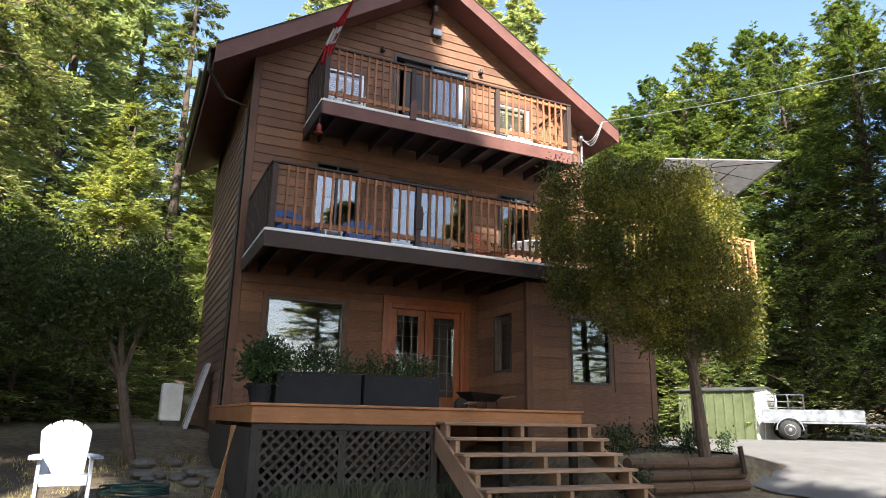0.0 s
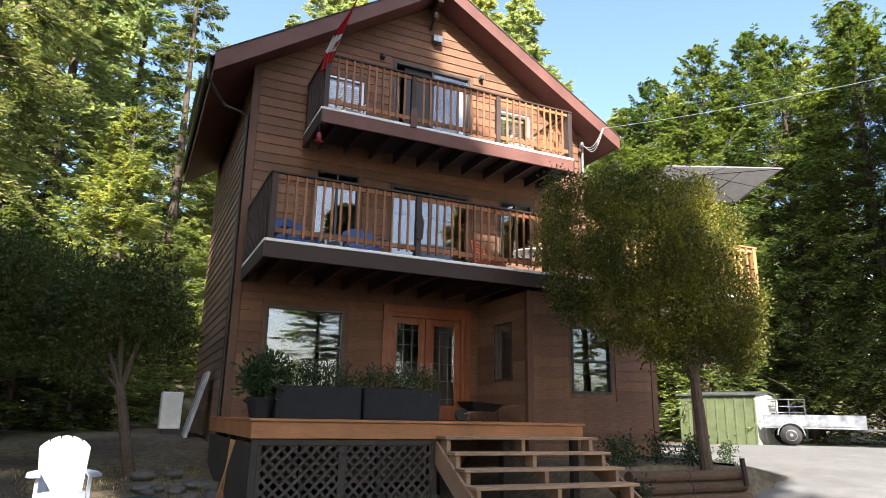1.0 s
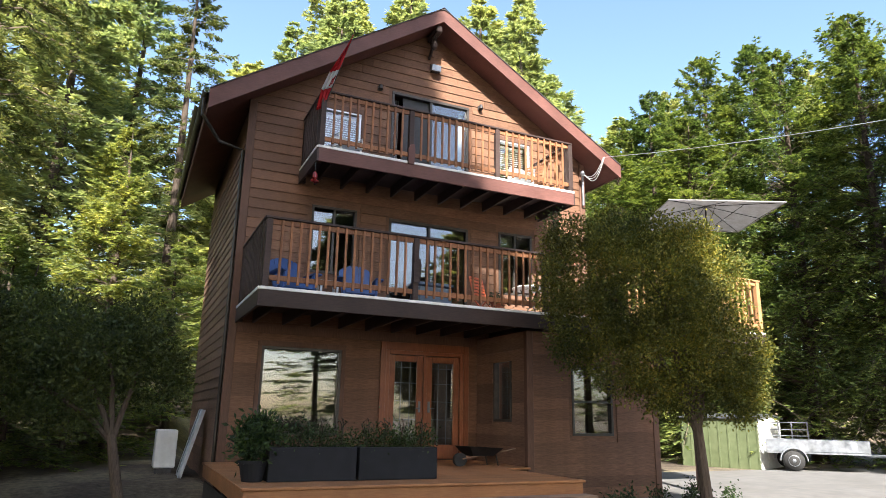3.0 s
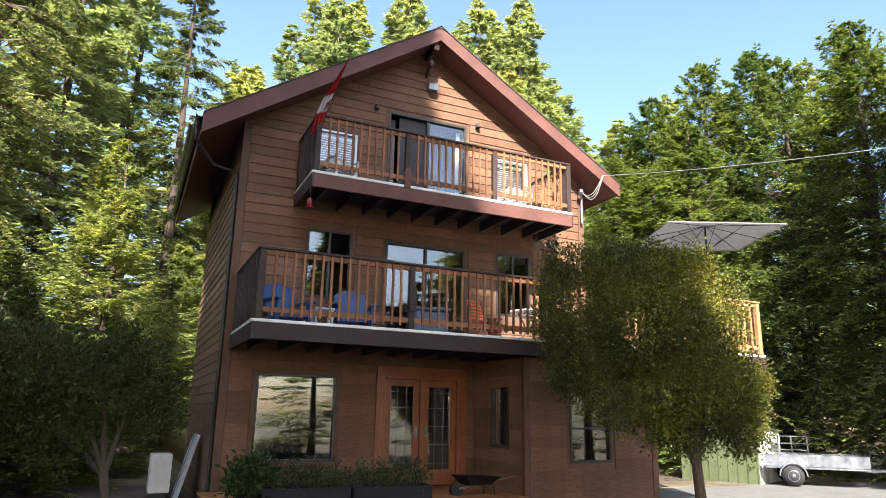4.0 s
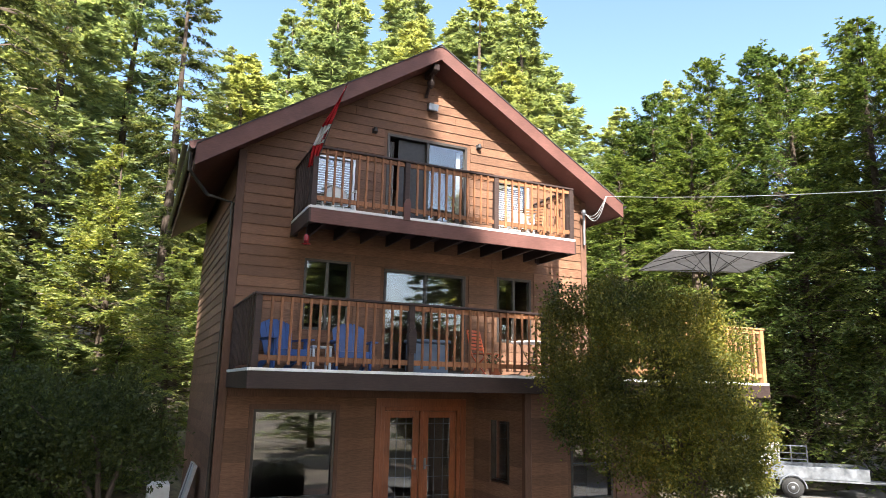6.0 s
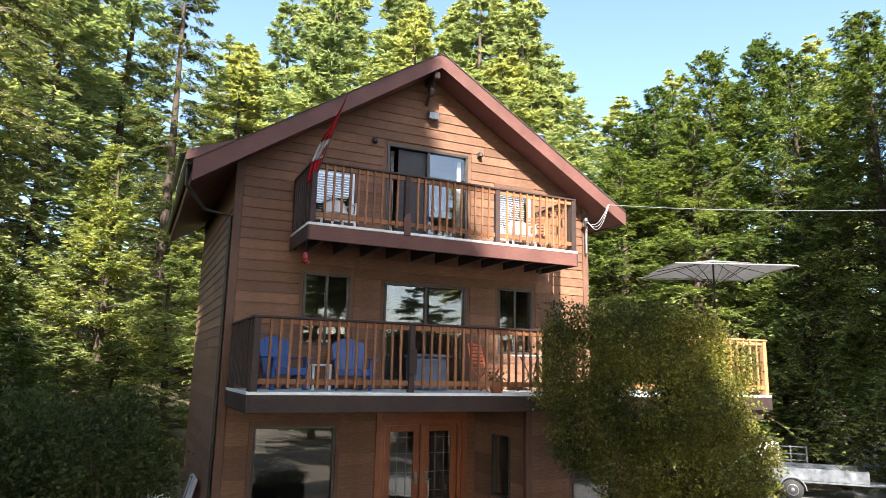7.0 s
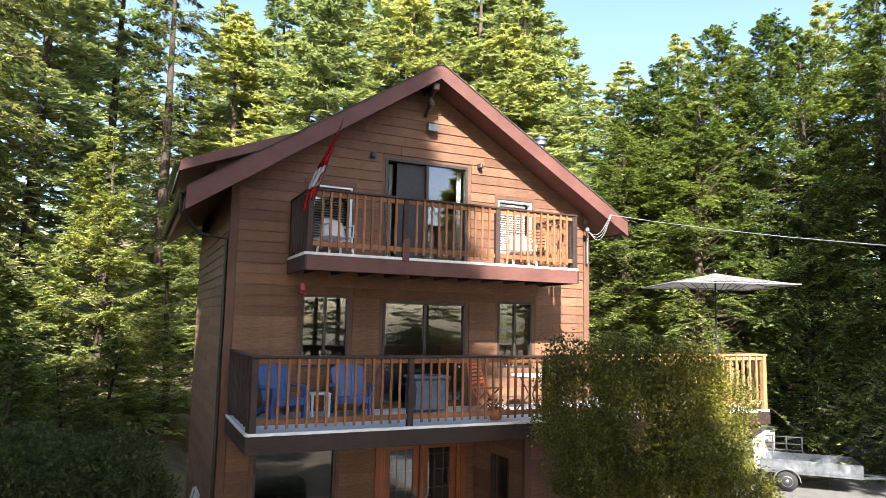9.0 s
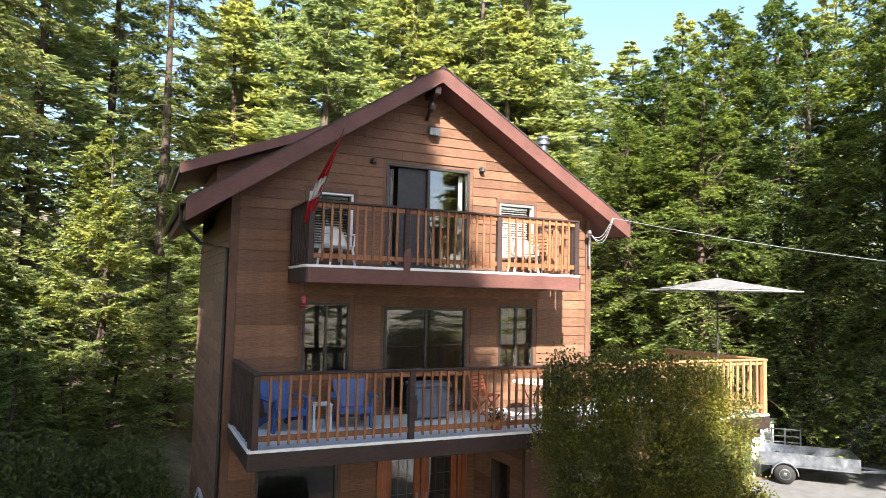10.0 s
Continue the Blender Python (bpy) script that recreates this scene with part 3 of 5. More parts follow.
w = part("window", bm, ALU, bay, "narrow dark-framed side window")
g = part("pane", boxed(BX0 + 0.04, 11.495, 1.795, BX0 + 0.048, 12.105, 2.905), GLASS, w)
g.visible_shadow = False
for x in (BX0 + 0.02, BX1 - 0.02):
    part("corner_board", boxed(x - 0.07, BYF - 0.035, -0.1, x + 0.07, BYF - 0.002, 3.42, 0.006), TRIM, bay)
part("corner_board", boxed(BX0 - 0.035, BYF - 0.03, 0.93, BX0 - 0.002, BYF + 0.1, 3.42, 0.006), TRIM, bay)

# ---- balconies ----


def railing(deck, x0, y0, x1, y1, floor, top, posts, wood, gap=0.155, post_mat=None, end_posts=True):
    """Posts, cap, upper and lower rails and single balusters along one straight run."""
    d = Vector((x1 - x0, y1 - y0, 0))
    length = d.length
    u = d.normalized()
    ang = math.degrees(math.atan2(u.y, u.x))
    cap = top
    piece("cap_rail", post_mat or DARKBEAM, deck, (x0 + x1) / 2, (y0 + y1) / 2, cap - 0.02, length + 0.1, 0.12, 0.04, (0, 0, ang), 0.006)
    stations = sorted(posts)
    out = Vector((u.y, -u.x, 0))
    for s in stations:
        p = Vector((x0, y0, 0)) + u * s
        piece("post", post_mat or DARKBEAM, deck, p.x, p.y, (floor - 0.28 + cap - 0.042) / 2, 0.1, 0.1, cap - 0.042 - floor + 0.28, (0, 0, ang), 0.006)
    for a, b in zip(stations, stations[1:]):
        a, b = a + 0.052, b - 0.052
        p = Vector((x0, y0, 0)) + u * ((a + b) / 2)
        piece("rail", wood, deck, p.x, p.y, cap - 0.085, b - a, 0.04, 0.085, (0, 0, ang))
        piece("rail", wood, deck, p.x, p.y, floor + 0.165, b - a, 0.04, 0.085, (0, 0, ang))
        n = max(1, round((b - a) / gap) - 1)
        for i in range(n):
            q = Vector((x0, y0, 0)) + u * (a + (b - a) * (i + 1) / (n + 1)) + out * 0.037
            piece("baluster", wood, deck, q.x, q.y, (floor + 0.07 + cap - 0.045) / 2 + random.uniform(-0.006, 0.006), 0.04, 0.034, cap - 0.045 - floor - 0.07, (random.uniform(-0.3, 0.3), random.uniform(-0.4, 0.4), ang))


def deck_body(deck, x0, x1, yf, yb, floor, joist_gap=0.55, beam=True):
    part("floor", boxed(x0, yf, floor - 0.02, x1, yb, floor, 0.004), VINYL, deck, "grey vinyl deck membrane")
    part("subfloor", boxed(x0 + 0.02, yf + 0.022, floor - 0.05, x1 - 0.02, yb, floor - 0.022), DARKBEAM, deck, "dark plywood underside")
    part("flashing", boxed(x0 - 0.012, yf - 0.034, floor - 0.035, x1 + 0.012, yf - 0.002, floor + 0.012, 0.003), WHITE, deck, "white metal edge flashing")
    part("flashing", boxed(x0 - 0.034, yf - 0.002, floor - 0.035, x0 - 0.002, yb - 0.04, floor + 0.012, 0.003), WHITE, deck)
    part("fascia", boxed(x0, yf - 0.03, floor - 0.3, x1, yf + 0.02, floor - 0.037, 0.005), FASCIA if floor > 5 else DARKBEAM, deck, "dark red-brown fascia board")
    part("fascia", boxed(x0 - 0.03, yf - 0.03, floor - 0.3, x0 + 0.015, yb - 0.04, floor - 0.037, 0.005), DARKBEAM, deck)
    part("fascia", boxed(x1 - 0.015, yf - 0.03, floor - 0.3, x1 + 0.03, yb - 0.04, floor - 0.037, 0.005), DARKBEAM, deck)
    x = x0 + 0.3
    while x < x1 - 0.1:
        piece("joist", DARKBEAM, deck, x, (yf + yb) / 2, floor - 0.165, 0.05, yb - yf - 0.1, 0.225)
        x += joist_gap


B3 = (2.9, 8.52, 11.42)
top_balcony = thing("upper_balcony", (5.7, 12.2, Z3), "top-floor balcony with brown wooden railing under the gable", "balcony")
deck_body(top_balcony, B3[0], B3[1], B3[2], YF - 0.03, Z3)
railing(top_balcony, B3[0] + 0.05, B3[2] + 0.03, B3[1] - 0.05, B3[2] + 0.03, Z3, 7.73, [0.0, 1.77, 3.7, B3[1] - B3[0] - 0.1], RAILWOOD)
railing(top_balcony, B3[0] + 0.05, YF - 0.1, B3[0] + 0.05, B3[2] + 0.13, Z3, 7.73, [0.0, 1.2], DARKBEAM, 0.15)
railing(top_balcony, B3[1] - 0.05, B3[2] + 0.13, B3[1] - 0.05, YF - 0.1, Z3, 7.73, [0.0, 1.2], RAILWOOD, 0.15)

B2 = (1.93, 7.23, 10.55)
mid_balcony = thing("middle_balcony", (4.5, 11.7, Z2), "deep middle-floor balcony with cedar railing and grey vinyl floor", "balcony")
deck_body(mid_balcony, B2[0], B2[1], B2[2], YF - 0.03, Z2)
railing(mid_balcony, B2[0] + 0.05, B2[2] + 0.03, B2[1] - 0.02, B2[2] + 0.03, Z2, 4.89, [0.02, 2.56, B2[1] - B2[0] - 0.08], RAILWOOD, 0.15)
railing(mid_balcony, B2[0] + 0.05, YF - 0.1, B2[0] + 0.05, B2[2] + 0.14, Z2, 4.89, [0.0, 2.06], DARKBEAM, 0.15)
# carved dark plaques on the middle posts
for dk, x, y, z in ((mid_balcony, 4.54, B2[2] - 0.035, 4.05), (top_balcony, 4.71, B3[2] - 0.035, 6.55)):
    bm = bmesh.new()
    prism(bm, [(x - 0.06, z), (x + 0.06, z), (x + 0.075, z + 0.3), (x + 0.05, z + 0.42), (x - 0.02, z + 0.4), (x - 0.07, z + 0.3)], y - 0.03, y, "y")
    part("bracket", bm, DARKBEAM if dk is mid_balcony else FASCIA, dk, "carved wooden bracket on the post")

side_deck = thing("side_deck", (10.0, 11.7, Z2), "side deck over the bay, sunlight put into the pale cedar of its railing", "deck")
deck_body(side_deck, 7.3, 12.85, 10.5, 13.6, Z2)
railing(side_deck, 7.35, 10.53, 12.8, 10.53, Z2, 4.92, [0.0, 2.6, 5.42], PALECEDAR, 0.19, PALECEDAR)
railing(side_deck, 12.8, 10.64, 12.8, 13.5, Z2, 4.92, [0.0, 1.4, 2.8], PALECEDAR, 0.15, PALECEDAR)
for x in (11.3,):
    for y in (11.1, 13.2):
        part("support_post", boxed(x - 0.07, y - 0.07, ground_z(x, y) - 0.1, x + 0.07, y + 0.07, Z2 - 0.29, 0.008), DARKBEAM, side_deck)
part("beam", boxed(9.97, 10.6, Z2 - 0.5, 12.75, 10.7, Z2 - 0.302, 0.006), DARKBEAM, side_deck)

# ---- porch deck and stairs ----
PX0, PX1, PYF = 1.6, 6.36, 8.42
porch = thing("porch_deck", (3.9, 10.6, -0.3), "raised orange-stained wooden porch deck with dark lattice skirt", "deck")
part("fascia", boxed(PX0, PYF, 0.74, PX1, PYF + 0.04, 0.935, 0.006), DECKWOOD, porch, "orange-brown fascia board")
part("fascia", boxed(PX0, PYF + 0.042, 0.74, PX0 + 0.04, YF - 0.05, 0.935, 0.006), DECKWOOD, porch)
part("fascia", boxed(PX1 - 0.04, PYF + 0.042, 0.74, PX1, BYF + 0.0, 0.935, 0.006), DECKWOOD, porch)
part("nosing", boxed(PX0 - 0.03, PYF - 0.03, 0.938, PX1 + 0.03, PYF + 0.11, 0.975, 0.008), DECKWOOD, porch)
y = PYF + 0.19
while y < YF - 0.06:
    xa, xb = PX0 - 0.02, (PX1 + 0.02 if y < BYF - 0.1 else BX0 - 0.04)
    piece("deck_board", DECKWOOD, porch, (xa + xb) / 2, y, 0.956, xb - xa, 0.138, 0.034, (0, 0, 0), 0.005)
    y += 0.145
for x in (PX0 + 0.1, 2.75, 3.98, 5.1, PX1 - 0.1):
    for y in (PYF + 0.1, 10.6):
        piece("post", LATTICE, porch, x, y, 0.24, 0.1, 0.1, 1.04)
# lattice skirt of crossed strips
lz0, lz1 = -0.2, 0.73
for k, sgn in ((0, 1), (1, -1)):
    yl = PYF + 0.05 + 0.012 * k
    c = -1.2
    while c < 3.6:
        xa, xb = PX0 + 0.06 + c, PX0 + 0.06 + c + (lz1 - lz0)
        a, b = max(xa, PX0 + 0.06), min(xb, 4.0)
        if b - a > 0.06:
            if sgn > 0:
                za, zb = lz0 + (a - xa), lz0 + (b - xa)
            else:
                za, zb = lz1 - (a - xa), lz1 - (b - xa)
            ln = math.hypot(b - a, zb - za)
            piece("lattice_strip", LATTICE, porch, (a + b) / 2, yl, (za + zb) / 2, round(ln, 2), 0.01, 0.036, (0, -math.degrees(math.atan2(zb - za, b - a)), 0), 0.0)
        c += 0.142
bm = bmesh.new()
for a in ((PX0 + 0.02, lz0, PX0 + 0.1, lz1), (3.95, lz0, 4.03, lz1), (PX0 + 0.1, lz1 - 0.07, 3.95, lz1)):
    box(bm, a[0], PYF + 0.03, a[1], a[2], PYF + 0.047, a[3], 0.003)
part("lattice_frame", bm, LATTICE, porch)
part("skirt", boxed(PX0 + 0.03, PYF + 0.2, -0.4, PX0 + 0.05, YF - 0.1, 0.68), LATTICE, porch)

stairs = thing("porch_stairs", (5.19, 7.7, -0.2), "open wooden stairs with five weathered treads", "stairs")
TREADS = [(8.25, 0.79), (7.97, 0.605), (7.69, 0.425), (7.41, 0.245), (7.13, 0.065)]
for i, (y, z) in enumerate(TREADS):
    for j in (0, 1):
        piece("tread", STAIRWOOD, stairs, 5.19, y - 0.07 + j * 0.142, z - 0.02, 2.4, 0.138, 0.04, (0, 0, 0), 0.006)
    for x in (4.07, 5.19, 6.31):
        piece("riser_block", STAIRWOOD, stairs, x, y + 0.02, z - 0.115, 0.06, 0.2, 0.15)
for x in (4.0, 6.38):
    bm = prism(bmesh.new(), [(8.4, 0.72), (8.4, 0.42), (7.15, -0.3), (6.95, -0.3), (6.95, -0.1)], x - 0.02, x + 0.02, "x")
    part("stringer", bm, STAIRWOOD, stairs)

# ---- trees ----


def trunk_mesh(name, height, r0, seed, lean=0.3, seg=9, rings=14):
    rng = np.random.default_rng(seed)
    px, py = rng.uniform(0, 6.28, 2)
    vs, fs = [], []
    for k in range(rings + 1):
        f = k / rings
        r = r0 * (1 - f) ** 0.85 + 0.012
        if k == 0:
            r *= 1.35
        cx, cy = lean * f * math.sin(px + 2.2 * f), lean * f * math.sin(py + 1.9 * f)
        for i in range(seg):
            a = 2 * math.pi * i / seg
            rr = r * (1 + 0.08 * math.sin(3 * a + k))
            vs.append((cx + rr * math.cos(a), cy + rr * math.sin(a), f * height - (0.4 if k == 0 else 0)))
    for k in range(rings):
        for i in range(seg):
            j = (i + 1) % seg
            fs.append((k * seg + i, k * seg + j, (k + 1) * seg + j, (k + 1) * seg + i))
    me = mesh_of(name, vs, fs, BARK)
    me.shade_smooth()
    return me


def conifer_tris(height, radius, seed, start=0.08, whorls=44, per=6, twigs=13, needles=9, up=0.25, droop=0.5, size=0.3, ragged=0.35, power=0.8, fan=0.4, gaps=0.0, core=0.3, wild=0.1):
    """Needle sprays along twigs along limbs: (n, 3, 3) triangles, and the limb lines."""
    rng = np.random.default_rng(seed)
    nb = whorls * per
    f = np.repeat((np.arange(whorls) + 0.5) / whorls, per) + rng.uniform(-1.6, 1.6, nb) / whorls
    f = np.clip(np.abs(f), 0, 0.995)
    keep = rng.uniform(0, 1, nb) > gaps
    f = f[keep]
    nb = len(f)
    z0 = height * (start + (1 - start) * f)
    prof = np.minimum((1 - f) ** power, 1.0) * (0.55 + 0.45 * np.minimum(f * 5 + 0.3, 1))
    ln = radius * prof * (1 - ragged * rng.uniform(0, 1, nb) ** 1.6) + 0.15
    az = rng.uniform(0, 2 * np.pi, nb)
    ph = rng.uniform(0, 6.28, 4)
    ln = ln * (1 + 0.16 * np.sin(3 * az + 5 * f + ph[0]) + 0.14 * np.sin(2 * az - 13 * f + ph[1]) + 0.1 * np.sin(5 * az + 31 * f + ph[2]))
    upv = up + 0.25 * (f - 0.4) + rng.normal(0, wild, nb)
    dr = droop * (0.5 + 0.8 * (1 - f)) + rng.normal(0, 0.08, nb)

    def limb(s):
        r = ln[:, None] * s
        return r, z0[:, None] + ln[:, None] * (upv[:, None] * s - dr[:, None] * s ** 2 + 0.18 * s ** 4)

    s = (np.arange(twigs) + rng.uniform(0.1, 0.9, (nb, twigs))) / twigs
    s = core + (1 - core) * s
    r, z = limb(s)
    side = np.where(np.arange(twigs) % 2 == 0, 1.0, -1.0)[None, :]
    ca, sa = np.cos(az)[:, None], np.sin(az)[:, None]
    base = np.stack([r * ca, r * sa, z], -1)
    tl = (fan * ln[:, None] * (1.08 - s) + 0.2 * size + 0.06) * rng.uniform(0.6, 1.2, s.shape)
    ta = az[:, None] + side * rng.uniform(0.5, 1.15, s.shape)
    tdir = np.stack([np.cos(ta), np.sin(ta), rng.normal(-0.08, 0.15 + wild, s.shape) - 0.15 * droop], -1)
    q = (np.arange(needles) + rng.uniform(0, 1, (nb, twigs, needles))) / needles
    p = base[:, :, None, :] + tdir[:, :, None, :] * (tl[:, :, None, None] * q[..., None])
    p[..., 2] -= (0.25 * droop * tl[:, :, None] * q ** 2)
    nside = np.where(np.arange(needles) % 2 == 0, 1.0, -1.0)
    na = ta[:, :, None] + nside * rng.uniform(0.15, 0.75, q.shape)
    nd = np.stack([np.cos(na), np.sin(na), rng.normal(-0.08, 0.2, q.shape)], -1)
    nl = size * rng.uniform(0.6, 1.5, q.shape) * (0.6 + 0.4 * np.minimum(ln, 2.0) / 2.0)[:, None, None]
    tip = p + nd * nl[..., None]
    wd = np.stack([-np.sin(na), np.cos(na), rng.normal(0, 0.55, q.shape)], -1) * (nl * rng.uniform(0.12, 0.2, q.shape))[..., None]
    mid = p + nd * (nl * 0.35)[..., None]
    tris = np.stack([mid - wd + (p - mid) * 0.6, mid + wd + (p - mid) * 0.6, tip], -2).reshape(-1, 3, 3)
    ends = limb(np.array([[0.0, 0.35, 0.7, 0.97]]))
    lines = np.stack([ends[0] * ca, ends[0] * sa, ends[1]], -1)
    return tris, lines, ln


def limbs_mesh(name, lines, ln, mat, thick=0.011):
    """Thin three-sided limbs along polylines."""
    nb, k, _ = lines.shape
    vs = np.zeros((nb, k, 3, 3))
    for i in range(k):
        r = (thick * (0.4 + ln * 0.55) * (1 - 0.85 * i / (k - 1)))[:, None]
        for j in range(3):
            a = 2 * math.pi * j / 3
            vs[:, i, j] = lines[:, i]
            vs[:, i, j, 2] += r[:, 0] * math.sin(a)
            vs[:, i, j, 0] += r[:, 0] * math.cos(a)
            vs[:, i, j, 1] += r[:, 0] * math.cos(a) * 0.6
    fs = []
    for b in range(nb):
        o = b * k * 3
        for i in range(k - 1):
            for j in range(3):
                n = (j + 1) % 3
                fs.append((o + i * 3 + j, o + i * 3 + n, o + i * 3 + 3 + n, o + i * 3 + 3 + j))
    return mesh_of(name, vs.reshape(-1, 3).tolist(), fs, mat)


def conifer(name, label, group, green, height, radius, seed, r0, **kw):
    """A conifer at the origin: trunk, limbs and a crown of needle sprays."""
    tree = thing(name, (0, 0, 0), label, "tree", group)
    tris, lines, ln = conifer_tris(height, radius, seed, **kw)
    for nm, me in (("trunk", trunk_mesh("trunk", height, r0, seed)), ("limb_frame", limbs_mesh("limb_frame", lines, ln, BARK)), ("crown", tri_mesh("crown", tris, green))):
        ob = new(nm, me)
        ob.parent = tree
        if nm != "trunk":
            tagged(ob, kind="stuff")
    return tree


def plant_tree(tree, x, y, turn=0.0, scale=1.0, wide=1.0, first=False):
    m = pose(x, y, ground_z(x, y) - 0.05, 0, 0, turn) @ Matrix.Diagonal((wide, wide, scale, 1))
    if first:
        tree.matrix_basis = m
        return tree
    c = copy_thing(tree, pose(x, y, ground_z(x, y) - 0.05, 0, 0, turn))
    c.scale = (wide, wide, scale)
    return c


young = conifer("young_fir", "young pale-green fir with upswept branches beside the house", "firs beside the house", PALEGREEN, 10.6, 3.1, 11, 0.16,
                whorls=38, per=7, twigs=17, needles=13, up=0.52, droop=0.42, size=0.15, ragged=0.35, power=0.95)
plant_tree(young, -0.76, 24.0, 20, 1.0, 1.0, True)
for x, y, turn, sc, wd in ((-3.6, 23.4, 140, 0.66, 1.0), (1.7, 28.5, 250, 0.74, 1.0), (-4.6, 19.0, 60, 0.6, 1.1)):
    plant_tree(young, x, y, turn, sc, wd)

tall = conifer("tall_fir", "tall ragged Douglas fir with drooping branches", "tall firs", FIRGREEN, 30, 5.4, 5, 0.42,
               start=0.05, whorls=56, per=6, twigs=22, needles=17, up=0.2, droop=0.65, size=0.2, ragged=0.6, power=0.65, gaps=0.3, fan=0.34)
plant_tree(tall, -5.0, 23.0, 0, 1.0, 0.74, True)
for x, y, turn, sc, wd in ((1.35, 39.0, 80, 0.88, 0.8), (-8.6, 25.5, 200, 1.05, 0.9)):
    plant_tree(tall, x, y, turn, sc, wd)

hemlock = conifer("hemlock", "dense bright-green hemlock with layered fan-like sprays", "hemlocks beside the driveway", CEDARGREEN, 17.4, 5.4, 23, 0.3,
                  start=0.07, whorls=56, per=8, twigs=16, needles=13, up=0.62, droop=0.85, size=0.165, ragged=0.6, power=0.72, fan=0.34, core=0.42, wild=0.3)
plant_tree(hemlock, 25.1, 23.0, 0, 1.13, 1.0, True)
for x, y, turn, sc, wd in ((23.7, 27.0, 75, 1.0, 1.05), (23.6, 25.0, 200, 1.05, 0.95), (26.4, 21.0, 330, 1.13, 1.05), (25.4, 15.2, 215, 0.98, 0.9), (28.0, 17.0, 280, 1.12, 1.0),
                           (25.6, 11.6, 20, 0.92, 0.9), (28.2, 12.6, 100, 1.1, 1.0), (18.6, 26.5, 250, 0.72, 0.9), (20.4, 24.2, 110, 0.8, 1.0), (21.8, 20.8, 265, 0.84, 1.0), (25.0, 18.6, 40, 1.02, 0.9)):
    plant_tree(hemlock, x, y, turn, sc, wd)

far_fir = conifer("far_fir", "pale-green fir of the wooded hill behind, sunlight and haze put into its colour", "trees of the hill", FARGREEN, 30, 5.6, 41, 0.3,
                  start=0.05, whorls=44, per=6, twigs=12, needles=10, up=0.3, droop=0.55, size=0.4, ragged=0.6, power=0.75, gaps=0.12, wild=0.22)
rnd = random.Random(4)
HILL = [(12.6, 55.0, 1.22), (20.9, 33.4, 0.9), (18.9, 32.0, 0.7), (22.8, 36.0, 0.72), (17.5, 46.0, 1.08), (7.2, 47.0, 0.68), (11.6, 44.0, 0.95), (15.2, 37.5, 0.82), (24.5, 43.0, 0.78), (19.6, 40.0, 0.88),
        (9.6, 37.0, 0.82), (5.4, 43.0, 0.72), (54.0, 37.5, 1.06), (-1.6, 46.0, 1.05), (19.5, 36.5, 0.92), (23.2, 37.4, 0.86), (32.5, 43.0, 0.72), (36.5, 43.0, 0.78), (40.5, 41.0, 0.88), (25.6, 45.0, 1.02), (28.9, 42.0, 0.84),
        (44.5, 38.5, 0.86), (6.4, 62.0, 0.92), (-12.0, 36.0, 1.05), (30.0, 32.0, 0.56), (20.0, 51.0, 1.16), (14.5, 50.0, 1.06), (-8.2, 40.0, 1.05), (-4.6, 38.0, 0.86), (-11.0, 28.5, 0.62), (-8.0, 31.5, 0.56), (-5.5, 46.0, 1.12), (22.6, 47.0, 1.0), (9.2, 50.0, 0.92)]
plant_tree(far_fir, *HILL[0][:2], 0, HILL[0][2], 1.0, True)
for x, y, sc in HILL[1:]:
    plant_tree(far_fir, x, y, rnd.uniform(0, 360), sc, rnd.uniform(1.05, 1.35))
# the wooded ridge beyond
ridge_fir = conifer("ridge_fir", "fir with sun and haze put into its green, for the ridge and unseen sides", "trees of the ridge", FARGREEN, 30, 5.8, 43, 0.3,
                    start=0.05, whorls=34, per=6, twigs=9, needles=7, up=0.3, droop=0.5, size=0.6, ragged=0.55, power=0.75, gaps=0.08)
first_ridge = True
for ring, n in ((68, 10), (84, 9)):
    for i in range(n):
        a = radians(-3 + 70 * (i + rnd.uniform(0.2, 0.8)) / n)
        d = ring * rnd.uniform(0.94, 1.06)
        plant_tree(ridge_fir, d * math.sin(a), d * math.cos(a), rnd.uniform(0, 360), rnd.uniform(0.58, 0.74), rnd.uniform(1.1, 1.5), first_ridge)
        first_ridge = False

# tall unseen firs added sunward, behind the viewer, shading and dappling the house front
edge_fir = conifer("edge_fir", "tall unseen fir at the clearing's edge, added to block sun and sky light", "edge firs", FIRGREEN, 30, 5.0, 77, 0.34,
                   start=0.54, whorls=36, per=8, twigs=11, needles=9, up=0.25, droop=0.5, size=0.9, ragged=0.42, power=0.62, gaps=0.2, core=0.05)
EDGE = [(-5.3, -6.6, 10, 1.08, 0.88), (-0.3, -8.6, 60, 0.7, 0.62), (-4.2, -9.4, 200, 0.86, 0.68), (-9.8, -4.2, 120, 1.0, 0.5), (-5.9, -8.2, 160, 1.04, 0.78), (0.9, -9.4, 75, 0.55, 0.6),
        # unseen as well, added to darken the hemlocks beside the driveway
        (18.6, 1.2, 60, 0.86, 0.85), (21.6, -1.5, 190, 0.9, 0.9), (25.0, 1.5, 20, 0.85, 0.9)]
plant_tree(edge_fir, *EDGE[0], True)
for x, y, turn, sc, wd in EDGE[1:]:
    plant_tree(edge_fir, x, y, turn, sc, wd)
